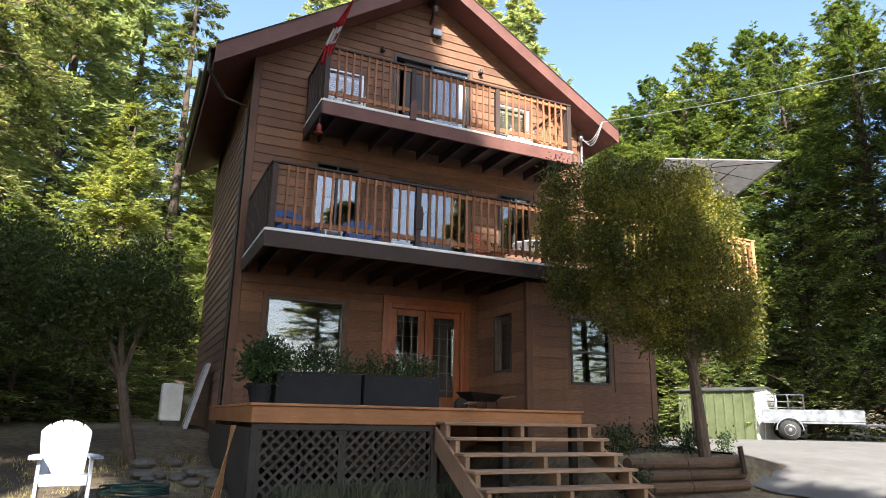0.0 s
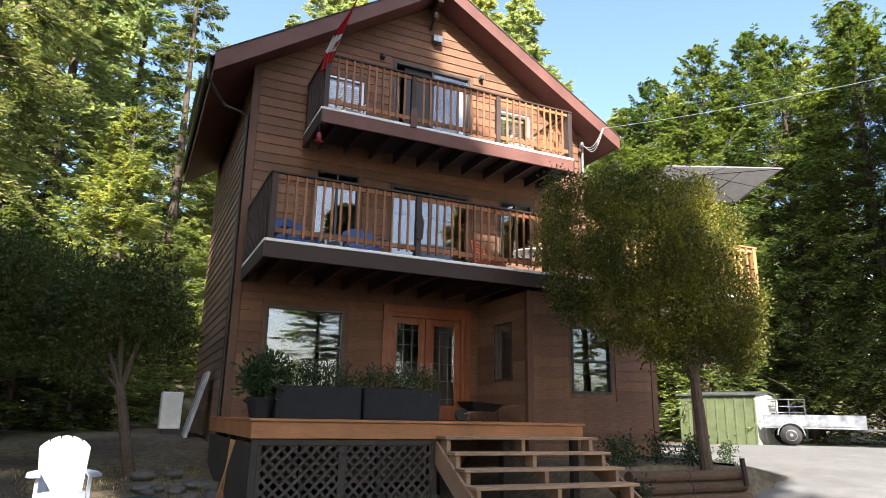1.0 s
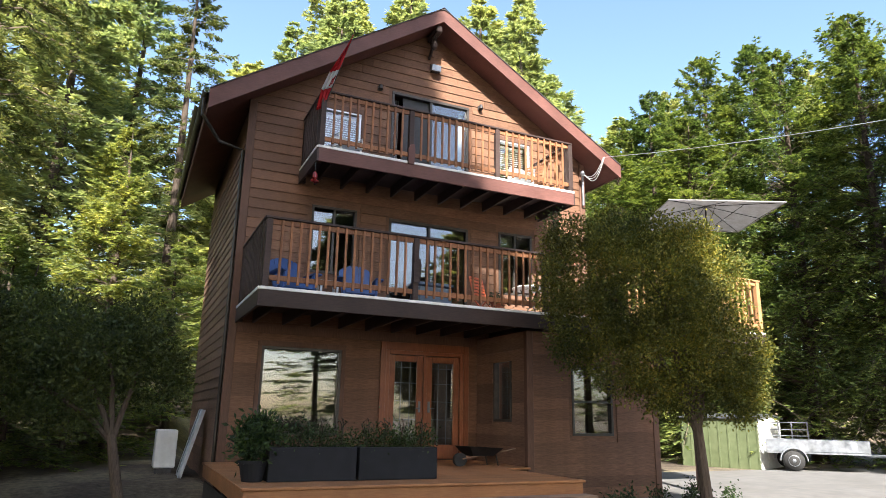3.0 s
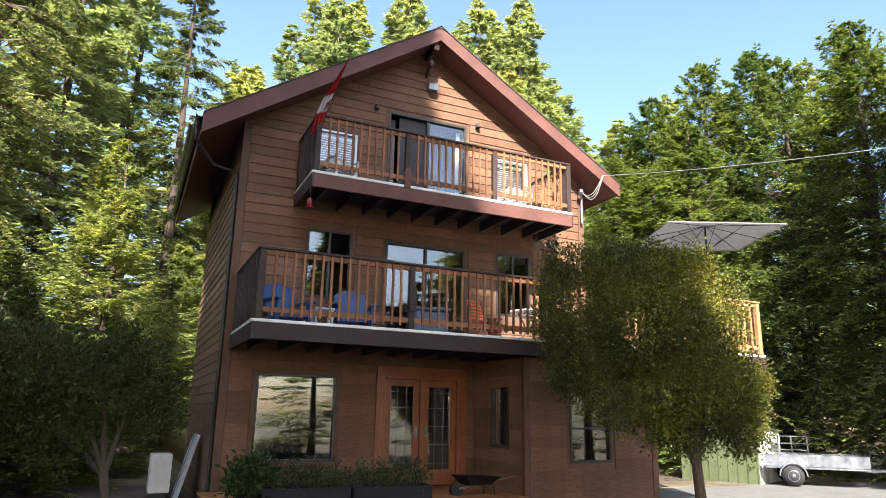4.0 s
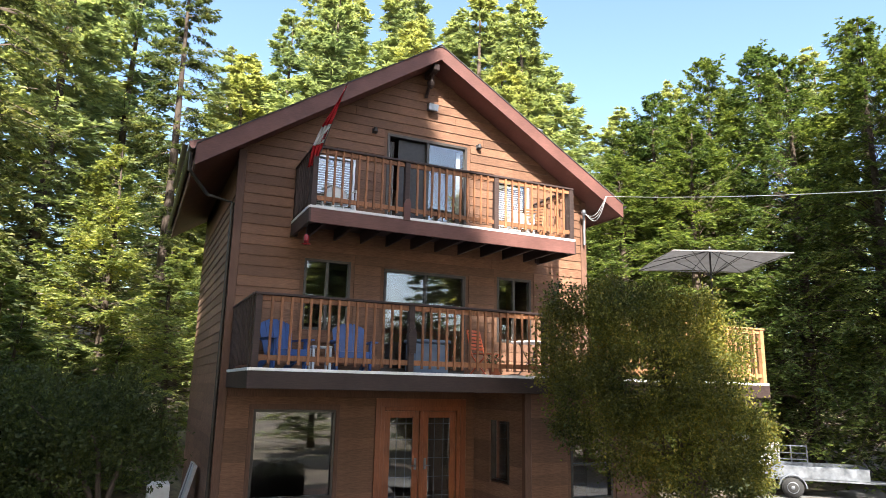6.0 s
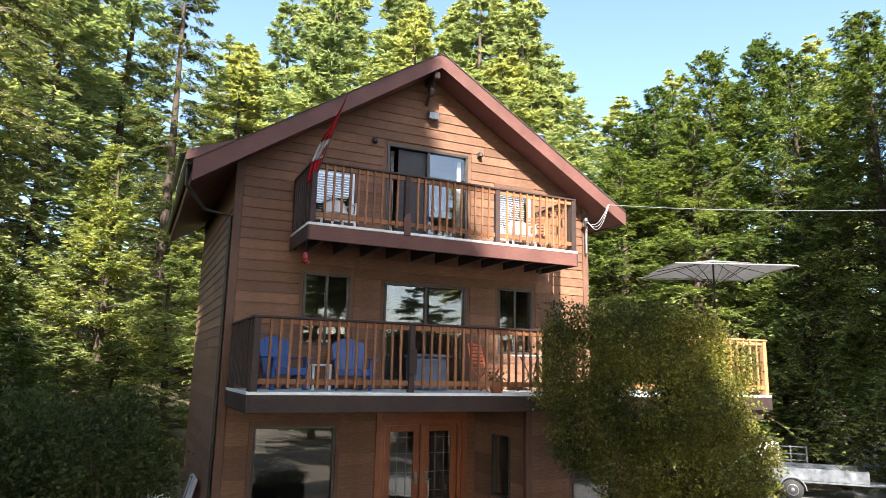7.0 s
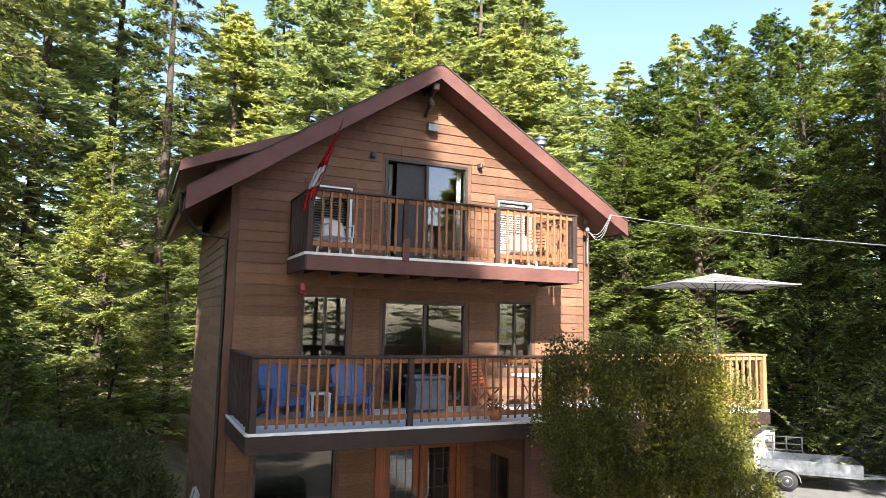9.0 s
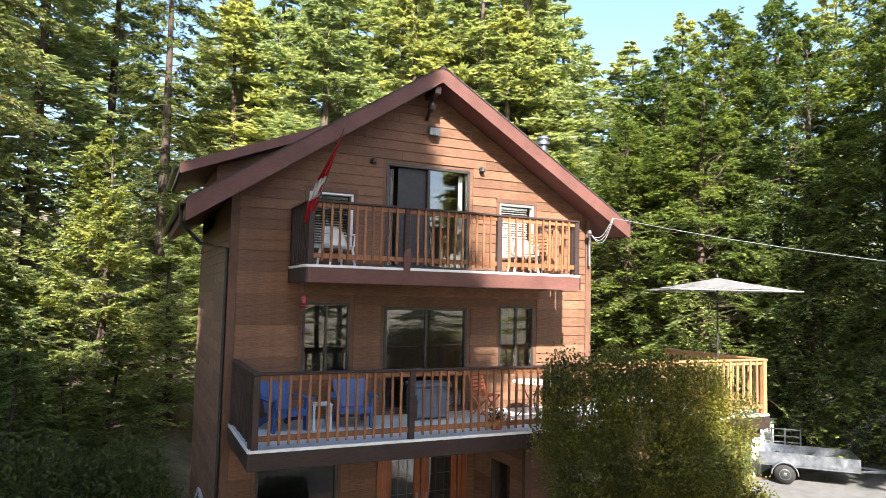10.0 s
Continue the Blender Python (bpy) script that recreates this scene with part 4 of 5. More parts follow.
# denser unseen trees added to either side, shading the understorey and blocking sky light
for x, y, turn, sc, wd in ((-8.6, 3.2, 40, 0.68, 0.78), (-7.9, 5.4, 140, 0.55, 0.55), (-11.0, 0.5, 300, 0.5, 0.8), (-12.5, -6.0, 75, 0.9, 0.9), (-17.5, 3.0, 75, 0.9, 1.1), 
                           (11.0, -16.5, 20, 0.4, 0.7), (17.5, -14.0, 200, 0.4, 0.7), (24.0, -10.0, 100, 0.5, 0.8), (-15.5, -2.0, 250, 0.85, 0.9), (-20.0, -8.0, 190, 0.8, 1.1), (-17.0, 14.0, 250, 0.7, 1.1)):
    plant_tree(ridge_fir, x, y, turn, sc, wd)

# unseen firs added round the clearing's edge, behind the viewer, to cut sky light
for i in range(15):
    a = radians(78 + 200 * (i + rnd.uniform(0.25, 0.75)) / 15)
    d = rnd.uniform(25, 31)
    low = 0.5 if 100 < math.degrees(a) < 165 else 0.66
    plant_tree(edge_fir, 2 + d * math.sin(a), 3 + d * math.cos(a), rnd.uniform(0, 360), low * rnd.uniform(1.0, 1.3), rnd.uniform(0.45, 0.72))


def leaf_tris(centres, normals, size, rng, aspect=0.5, spread_amt=0.9):
    """Pointed leaves as pairs of triangles folded a little along the midrib."""
    n = len(centres)
    d = normals + rng.normal(0, spread_amt, (n, 3))
    d /= np.linalg.norm(d, axis=1)[:, None] + 1e-9
    o = np.cross(d, rng.normal(0, 1, (n, 3)))
    o /= np.linalg.norm(o, axis=1)[:, None] + 1e-9
    up = np.cross(d, o)
    s = (size * rng.uniform(0.6, 1.3, n))[:, None]
    a, tip = centres, centres + d * s
    m = centres + d * s * 0.45
    l, r = m + o * s * aspect * 0.5 + up * s * 0.08, m - o * s * aspect * 0.5 + up * s * 0.08
    return np.concatenate([np.stack([a, l, tip], 1), np.stack([a, tip, r], 1)])


def leaf_crown(blobs, count, size, seed, aspect=0.5):
    """Leaves in uneven clumps gathered on the shells of several lobes."""
    rng = np.random.default_rng(seed)
    vol = np.array([b[3] ** 2 for b in blobs])
    pts, nrm = [], []
    for b, k in zip(blobs, (count * vol / vol.sum()).astype(int)):
        nc = max(6, k // 26)
        cd = rng.normal(0, 1, (nc, 3))
        cd /= np.linalg.norm(cd, axis=1)[:, None]
        cr = b[3] * rng.uniform(0.55, 1.06, nc) ** 0.6
        cc = cd * cr[:, None] * np.array([1, 1, b[4] if len(b) > 4 else 1.0])
        idx = rng.integers(0, nc, k)
        pts.append(np.array(b[:3]) + cc[idx] + rng.normal(0, 0.12, (k, 3)) * (0.6 + b[3] * 0.35))
        nrm.append(cd[idx] + np.array([0, 0, 0.25]))
    return leaf_tris(np.concatenate(pts), np.concatenate(nrm), size, rng, aspect)


def branchy(name, base, heads, r0, mat=BARK, seed=1):
    """Forked stems that rise from a base to the given heads."""
    rng = random.Random(seed)
    bm = bmesh.new()
    for h in heads:
        a, n = Vector(base), 5
        prev, pr = a, r0
        for i in range(1, n + 1):
            f = i / n
            p = a.lerp(Vector(h), f) + Vector((rng.uniform(-1, 1), rng.uniform(-1, 1), 0)) * 0.07 * (1 - abs(2 * f - 1)) + Vector((0, 0, 0.25 * math.sin(f * math.pi)))
            r = r0 * (1 - 0.8 * f)
            rod(bm, prev, p, pr, r, 7)
            prev, pr = p, r
    return bm


# broad-leaved tree in front of the bay
TX, TY = 8.46, 8.12
maple = thing("broadleaf_tree", (TX, TY, ground_z(TX, TY)), "broad-leaved tree with sunlit yellow put into its leaf clumps, drooping boughs before the house", "tree")
LOBES = [(7.75, 8.5, 3.75, 1.0, 0.9), (7.0, 9.05, 4.1, 0.72), (6.95, 9.0, 3.45, 0.66), (8.3, 8.15, 3.5, 0.72), (8.75, 7.9, 2.85, 0.7), (8.0, 8.3, 2.85, 0.85), (7.4, 8.7, 2.75, 0.62),
         (7.5, 8.6, 4.5, 0.58), (8.2, 8.2, 4.2, 0.55), (8.95, 7.85, 2.3, 0.42), (8.3, 8.2, 2.25, 0.5), (6.7, 9.35, 4.6, 0.36), (6.85, 9.25, 2.95, 0.36), (6.55, 9.4, 3.9, 0.34), (7.2, 8.9, 4.8, 0.3),
         (8.85, 8.05, 3.75, 0.45), (9.08, 7.85, 2.95, 0.4), (7.75, 8.35, 2.25, 0.34),
         (8.4, 8.25, 4.55, 0.5), (7.95, 8.5, 4.85, 0.42), (6.7, 9.2, 4.9, 0.36), (9.1, 7.85, 2.15, 0.36),
         (7.3, 8.8, 4.9, 0.42), (8.6, 8.2, 4.75, 0.38), (9.0, 8.05, 4.25, 0.42)]
part("trunk", rod(branchy("trunk", (TX - 0.1, TY + 0.05, 1.7), [(7.75, 8.5, 4.5), (7.1, 8.9, 4.1), (8.5, 8.1, 3.9), (8.75, 7.9, 2.9), (7.4, 8.6, 3.0), (8.2, 8.3, 4.6)], 0.07, BARK, 3), (TX, TY, ground_z(TX, TY) - 0.1), (TX - 0.1, TY + 0.05, 1.85), 0.1, 0.075, 9), BARK, maple)
ob = new("crown", tri_mesh("crown", leaf_crown([(b[0], b[1], b[2], b[3] * 0.92, b[4] if len(b) > 4 else 1.0) for b in LOBES], 92000, 0.052, 8, 0.62) - np.array([TX, TY, ground_z(TX, TY)]), LEAF))
ob.parent = maple

# broad-leaved tree beside the house, leaning trunk, its shade put into the leaf colour
GX, GY = 0.44, 12.0
shade_tree = thing("shade_tree", (GX, GY, ground_z(GX, GY)), "leafy tree with a leaning trunk beside the house, shade put into its leaves", "tree")
part("trunk", rod(branchy("trunk", (0.12, 12.1, 1.35), [(-0.2, 12.1, 2.9), (-1.0, 12.3, 3.1), (0.5, 12.2, 2.7), (-1.7, 12.5, 2.3)], 0.055, BARK, 5), (GX, GY, ground_z(GX, GY) - 0.1), (0.1, 12.1, 1.45), 0.1, 0.07, 9), BARK, shade_tree)
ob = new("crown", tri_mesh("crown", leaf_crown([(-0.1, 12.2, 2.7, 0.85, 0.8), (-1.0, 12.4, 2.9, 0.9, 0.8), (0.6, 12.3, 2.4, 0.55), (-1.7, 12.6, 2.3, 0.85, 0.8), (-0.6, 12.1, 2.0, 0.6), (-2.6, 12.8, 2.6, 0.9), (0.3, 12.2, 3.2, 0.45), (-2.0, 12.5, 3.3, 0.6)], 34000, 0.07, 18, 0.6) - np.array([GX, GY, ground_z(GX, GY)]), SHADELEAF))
ob.parent = shade_tree

# small firs of the understorey, in the shade beside the house
small_fir = conifer("small_fir", "small dark fir of the shaded understorey", "understorey firs", CEDARGREEN, 6.0, 2.2, 91, 0.09,
                    start=0.03, whorls=26, per=6, twigs=11, needles=9, up=0.4, droop=0.5, size=0.17, ragged=0.4, power=0.8)
SMALL = [(-3.9, 15.0, 30, 0.92, 1.0), (-1.9, 16.4, 170, 0.7, 0.85), (-6.2, 14.5, 250, 1.1, 1.2), (-1.0, 18.6, 80, 0.62, 0.85), (-0.2, 21.5, 200, 0.7, 0.95), (-2.9, 19.5, 300, 0.9, 1.1), (-4.8, 17.2, 10, 0.8, 1.1)]
plant_tree(small_fir, *SMALL[0], True)
for row in SMALL[1:]:
    plant_tree(small_fir, *row)

# ---- furniture on the balconies and the lawn ----


def adirondack(label, mat, group=""):
    """A slatted garden armchair at the origin that faces -y."""
    c = thing("garden_chair", (0, 0, 0), label, "chair", group)
    for i in range(5):
        w = 0.108
        a = (i - 2) * 0.035
        xl, xr = (i - 2) * 0.135 - 0.06, (i - 2) * 0.135 + 0.06
        hl, hr = 0.71 - 1.15 * xl * xl, 0.71 - 1.15 * xr * xr
        m = pose((i - 2) * 0.104, 0.16, 0.28, -22, 0, 0) @ pose(0, 0, 0, 0, math.degrees(a) * 1.2, 0)
        bm = bmesh.new()
        prism(bm, [(-w * 0.46, 0), (w * 0.46, 0), (w * 0.58, hr - 0.03), (w * 0.5, hr), (0, (hl + hr) / 2 + 0.006), (-w * 0.5, hl), (-w * 0.58, hl - 0.03)], -0.011, 0.011, "y")
        bmesh.ops.transform(bm, matrix=m, verts=bm.verts)
        part("back_slat", bm, mat, c)
    for i in range(5):
        m = pose(0, -0.3 + i * 0.115, 0.36 - i * 0.024, 12, 0, 0)
        part("seat_slat", boxed(-0.27, -0.05, -0.011, 0.27, 0.05, 0.011, 0.004, m), mat, c)
    for s in (-1, 1):
        bm = bmesh.new()
        pts = [(s * 0.27, -0.4), (s * 0.35, -0.44), (s * 0.43, -0.38), (s * 0.42, 0.02), (s * 0.33, 0.32), (s * 0.28, 0.32)]
        lo = [bm.verts.new((x, y, 0.535)) for x, y in pts]
        hi = [bm.verts.new((x, y, 0.562)) for x, y in pts]
        bm.faces.new(lo)
        bm.faces.new(hi)
        for k in range(6):
            bm.faces.new((lo[k], lo[(k + 1) % 6], hi[(k + 1) % 6], hi[k]))
        bmesh.ops.recalc_face_normals(bm, faces=bm.faces)
        part("armrest", bm, mat, c)
        part("leg", boxed(s * 0.3 - 0.022, -0.37, 0.0, s * 0.3 + 0.022, -0.25, 0.533, 0.006), mat, c)
        bm = prism(bmesh.new(), [(-0.36, 0.31), (-0.36, 0.38), (0.46, 0.1), (0.5, 0.0), (0.4, 0.0)], s * 0.27 - 0.02, s * 0.27 + 0.02, "x")
        part("leg", bm, mat, c)
    part("apron", boxed(-0.27, -0.385, 0.26, 0.27, -0.362, 0.37, 0.004), mat, c)
    return c


lawn_chair = adirondack("grey-white resin garden armchair on the dry lawn", PLASTIC, "garden armchairs")
lawn_chair.matrix_basis = pose(-0.32, 9.0, ground_z(-0.32, 9.0), 0, 0, 6) @ Matrix.Diagonal((0.84, 1, 1, 1))
blue_chair = adirondack("blue-painted garden armchair on the middle balcony", BLUE, "garden armchairs")
blue_chair.matrix_basis = pose(2.72, 12.1, Z2, 0, 0, 12)
copy_thing(blue_chair, pose(3.98, 12.1, Z2, 0, 0, -8))


def stack_chair(label, mat):
    """A moulded plastic chair with a curved back, facing -y."""
    c = thing("plastic_chair", (0, 0, 0), label, "chair", "plastic chairs of the top balcony")
    bm = bmesh.new()
    n, rows = 8, 6
    vs = []
    for j in range(rows + 1):
        f = j / rows
        for i in range(n + 1):
            a = math.pi * (i / n) - math.pi / 2
            w = 0.27 - 0.05 * f ** 2
            vs.append(bm.verts.new((w * math.sin(a), 0.05 + 0.17 * math.cos(a) + 0.1 * f, 0.42 + (0.4 * f) * (0.72 + 0.28 * math.cos(a)))))
    for j in range(rows):
        for i in range(n):
            k = j * (n + 1) + i
            bm.faces.new((vs[k], vs[k + 1], vs[k + n + 2], vs[k + n + 1]))
    bmesh.ops.solidify(bm, geom=bm.faces[:], thickness=0.014)
    part("backrest", bm, mat, c, smooth=True)
    part("seat", boxed(-0.25, -0.26, 0.395, 0.25, 0.2, 0.42, 0.01), mat, c)
    for sx in (-1, 1):
        for sy in (-1, 1):
            part("leg", rodded((sx * 0.27, sy * 0.24 + 0.0, 0), (sx * 0.22, sy * 0.2, 0.4), 0.02, 0.03, 7), mat, c)
        part("armrest", boxed(sx * 0.27 - 0.025, -0.24, 0.62, sx * 0.27 + 0.025, 0.16, 0.645, 0.008), mat, c)
        part("arm_support", rodded((sx * 0.25, -0.22, 0.41), (sx * 0.27, -0.21, 0.625), 0.018, 0.018, 6), mat, c)
    return c


pc = stack_chair("white moulded plastic chair on the top balcony", WHITE)
pc.matrix_basis = pose(3.66, 12.35, Z3, 0, 0, 15)
copy_thing(pc, pose(7.72, 12.3, Z3, 0, 0, -12))


def slat_chair(x, y, z, turn, label, mat):
    c = thing("folding_chair", (0, 0, 0), label, "chair")
    for s in (-1, 1):
        part("leg", rodded((s * 0.21, -0.22, 0), (s * 0.21, 0.2, 0.46), 0.017, seg=6), mat, c)
        part("leg", rodded((s * 0.19, 0.26, 0), (s * 0.19, -0.2, 0.44), 0.017, seg=6), mat, c)
        part("back_post", rodded((s * 0.21, 0.16, 0.42), (s * 0.21, 0.3, 0.92), 0.017, seg=6), mat, c)
    for i in range(6):
        part("seat_slat", boxed(-0.21, -0.2 + i * 0.07, 0.445, 0.21, -0.145 + i * 0.07, 0.462, 0.003), mat, c)
    for i in range(6):
        f = i / 5
        part("back_slat", boxed(-0.2, 0.185 + 0.1 * f, 0.53 + 0.36 * f, 0.2, 0.2 + 0.1 * f, 0.575 + 0.36 * f, 0.003), mat, c)
    c.matrix_basis = pose(x, y, z, 0, 0, turn)
    return c


slat_chair(6.72, 12.0, Z2, 25, "red-orange slatted chair on the middle balcony", REDCHAIR)
slat_chair(8.05, 12.35, Z3, -50, "wooden slatted folding chair on the top balcony", RAILWOOD)


def round_table(x, y, z, r, h, label, mat):
    t = thing("bistro_table", (x, y, z), label, "table")
    part("tabletop", lathe(bmesh.new(), [(r * 0.96, h - 0.03), (r, h - 0.022), (r, h - 0.008), (r * 0.97, h)], 24, (x, y, z)), mat, t)
    for k in range(3):
        a = k * 2.094 + 0.4
        part("leg", tube(bmesh.new(), [(x + 0.3 * math.cos(a), y + 0.3 * math.sin(a), z), (x + 0.05 * math.cos(a), y + 0.05 * math.sin(a), z + h * 0.45), (x + 0.24 * math.cos(a), y + 0.24 * math.sin(a), z + h - 0.03)], 0.013), BLACK, t)
    return t


round_table(7.65, 11.75, Z2, 0.42, 0.72, "round white-topped bistro table with dark legs", WHITE)
st = thing("side_table", (3.35, 11.9, Z2), "small pale side table between the blue chairs", "table")
part("tabletop", boxed(3.17, 11.74, Z2 + 0.42, 3.53, 12.06, Z2 + 0.45, 0.008), VINYL, st)
for sx in (3.2, 3.5):
    for sy in (11.77, 12.03):
        part("leg", boxed(sx - 0.02, sy - 0.02, Z2, sx + 0.02, sy + 0.02, Z2 + 0.418, 0.004), VINYL, st)
chest = thing("storage_chest", (5.62, 12.35, Z2), "blue-grey covered storage chest against the sliding door", "chest")
part("body", boxed(5.25, 12.1, Z2 + 0.03, 5.98, 12.6, Z2 + 0.62, 0.03), CHESTGREY, chest)
part("lid", boxed(5.22, 12.07, Z2 + 0.625, 6.01, 12.63, Z2 + 0.69, 0.02), CHESTGREY, chest, "rounded grey lid")


def flower_pot(x, y, z, r, h, mat, label, n, leaf, green, seed, spread_r, rise):
    p = thing("potted_plant", (x, y, z), label, "potted plant")
    part("pot", lathe(bmesh.new(), [(r * 0.68, 0), (r * 0.74, 0.01), (r * 0.98, h * 0.86), (r * 1.08, h * 0.87), (r * 1.08, h), (r * 0.95, h), (r * 0.9, h * 0.9)], 18, (x, y, z)), mat, p)
    blobs = [(x, y, z + h + rise * 0.5, spread_r), (x + spread_r * 0.4, y, z + h + rise * 0.75, spread_r * 0.6), (x - spread_r * 0.4, y - 0.05, z + h + rise * 0.35, spread_r * 0.7)]
    ob = new("foliage", tri_mesh("foliage", leaf_crown(blobs, n, leaf, seed, 0.5) - np.array([x, y, z]), green))
    ob.parent = p
    return p


flower_pot(6.35, 10.9, Z2, 0.14, 0.2, TERRA, "small terracotta pot on the middle balcony", 250, 0.05, HERB, 1, 0.1, 0.1)
flower_pot(1.82, 9.2, 0.972, 0.18, 0.26, PLANTER, "leafy shrub in a dark pot at the corner of the porch", 1500, 0.085, HERB, 2, 0.19, 0.5)

# long planters with clipped shrubs
for k, (x0, x1) in enumerate(((1.98, 3.14), (3.18, 4.32))):
    pl = thing("planter_box", ((x0 + x1) / 2, 9.25, 0.972), "long charcoal planter box on the porch", "planter", "porch planters")
    bm = bmesh.new()
    y0, y1, z0, z1, t = 9.02, 9.5, 0.976, 1.4, 0.03
    for a in ((x0, y0, x1, y0 + t), (x0, y1 - t, x1, y1), (x0, y0 + t, x0 + t, y1 - t), (x1 - t, y0 + t, x1, y1 - t)):
        box(bm, a[0], a[1], z0, a[2], a[3], z1, 0.006)
    part("box", bm, PLANTER, pl)
    part("soil", boxed(x0 + t, y0 + t, 1.2, x1 - t, y1 - t, 1.345), BARK, pl, "dark potting soil")
    for i in range(4):
        x = x0 + 0.16 + i * (x1 - x0 - 0.32) / 3
        g = thing("boxwood_shrub", (x, 9.26, 1.34), "small rounded green shrub growing in the planter", "shrub", "planter shrubs")
        part("stem", branchy("stem", (x, 9.26, 1.33), [(x + 0.08, 9.2, 1.6), (x - 0.08, 9.3, 1.62), (x, 9.25, 1.68)], 0.012, BARK, i), BARK, g)
        hh = rnd.uniform(0.04, 0.22)
        ob = new("foliage", tri_mesh("foliage", leaf_crown([(x, 9.25, 1.45, 0.13), (x + 0.05, 9.22, 1.45 + hh * 0.55, 0.08), (x - 0.06, 9.3, 1.46 + hh * 0.95, 0.05)], 800, 0.04, 90 + i + 7 * k, 0.5) - np.array([x, 9.26, 1.34]), HERB))
        ob.parent = g

# ---- fittings of the house front ----
fl = thing("flag", (3.0, 11.35, 7.4), "red and white flag hanging limp from a slanted pole", "flag")
part("pole", rodded((2.95, 11.44, 7.35), (3.38, 11.12, 8.95), 0.014, 0.01, 8), DARKBEAM, fl)


def flag_band(f0, f1, w0, w1, maple=False):
    """A band of folded cloth hanging along the pole between two heights."""
    bm = bmesh.new()
    n, rows = 9, 6
    g = []
    for j in range(rows + 1):
        f = f0 + (f1 - f0) * j / rows
        px, py, pz = 3.36 - 0.42 * f, 11.13 + 0.31 * f, 8.88 - 1.5 * f
        w = w0 + (w1 - w0) * j / rows
        g.append([bm.verts.new((px - w * i / n + 0.012 * math.sin(i * 1.7 + 3 * f), py - 0.012 - 0.05 * math.sin(i * 2.0 + 4 * f) * (i / n), pz - 0.1 * i / n)) for i in range(n + 1)])
    for j in range(rows):
        for i in range(n):
            bm.faces.new((g[j][i], g[j][i + 1], g[j + 1][i + 1], g[j + 1][i]))
    bmesh.ops.solidify(bm, geom=bm.faces[:], thickness=0.004)
    return bm


part("cloth_band", flag_band(0.02, 0.5, 0.03, 0.17), RED, fl, "red flag cloth", True)
part("cloth_band", flag_band(0.5, 0.74, 0.17, 0.19), CLOTH, fl, "white flag cloth", True)
part("cloth_band", flag_band(0.74, 1.0, 0.19, 0.13), RED, fl, "red flag cloth", True)
part("emblem", flag_band(0.57, 0.68, 0.07, 0.08), RED, fl, "red emblem patch", True)

fd = thing("bird_feeder", (2.86, 11.4, 5.85), "red glass hummingbird feeder hanging below the balcony", "bird feeder")
part("wire", rodded((2.86, 11.39, 6.32), (2.86, 11.39, 6.06), 0.004, seg=5), BLACK, fd)
part("bottle", lathe(bmesh.new(), [(0.02, 0.2), (0.045, 0.17), (0.05, 0.08), (0.035, 0.05)][::-1], 14, (2.86, 11.39, 5.87)), REDPLASTIC, fd)
part("base", lathe(bmesh.new(), [(0.03, 0.0), (0.075, 0.012), (0.08, 0.03), (0.04, 0.048)], 16, (2.86, 11.39, 5.87)), REDPLASTIC, fd)

lamp = thing("flood_light", (5.79, 12.87, 9.55), "small metal flood light under the gable", "lamp")
part("bracket", boxed(5.73, 12.82, 9.62, 5.85, 12.87, 9.7, 0.006), BLACK, lamp)
bm = prism(bmesh.new(), [(12.7, 9.62), (12.84, 9.66), (12.86, 9.52), (12.72, 9.48)], 5.68, 5.9, "x")
part("housing", bm, STEEL, lamp, "grey metal housing")
part("lens", boxed(5.695, 12.7, 9.475, 5.885, 12.83, 9.486), GLASS, lamp)
for x, z in ((4.5, 8.81), (6.98, 8.88)):
    wl = thing("wall_lamp", (x, YF - 0.03, z), "small dark wall lamp beside the sliding door", "lamp", "wall lamps")
    part("plate", boxed(x - 0.05, YF - 0.05, z - 0.06, x + 0.05, YF - 0.027, z + 0.05, 0.006), BLACK, wl)
    part("shade", lathe(bmesh.new(), [(0.05, -0.05), (0.055, -0.045), (0.035, 0.05), (0.02, 0.055)], 12, (x, YF - 0.1, z)), BLACK, wl)
knot = thing("gable_ornament", (5.66, 12.62, 9.95), "carved dark wooden ornament under the roof peak", "ornament")
part("beam_end", boxed(5.6, 12.31, 10.22, 5.74, 12.86, 10.38, 0.02), DARKBEAM, knot)
part("carving", lathe(bmesh.new(), [(0.02, -0.14), (0.07, -0.09), (0.09, 0.0), (0.06, 0.09), (0.05, 0.17)], 12, (5.66, 12.6, 10.05)), DARKBEAM, knot)
part("brace", rodded((5.66, 12.86, 9.8), (5.66, 12.5, 10.22), 0.035, seg=6), DARKBEAM, knot)

fx, fy = 9.3, 14.0
pipe = thing("chimney_pipe", (fx, fy, roof_top(fx)), "galvanised metal chimney pipe on the roof slope", "chimney")
part("flue", lathe(bmesh.new(), [(0.11, -0.15), (0.11, 1.3)], 20, (fx, fy, roof_top(fx))), STEEL, pipe)
part("flashing", lathe(bmesh.new(), [(0.24, -0.16), (0.125, 0.16), (0.118, 0.17)], 20, (fx, fy, roof_top(fx))), STEEL, pipe)
part("cap", lathe(bmesh.new(), [(0.12, 1.3), (0.17, 1.32), (0.17, 1.4), (0.13, 1.41), (0.17, 1.46), (0.15, 1.5), (0.04, 1.56)], 20, (fx, fy, roof_top(fx))), STEEL, pipe)

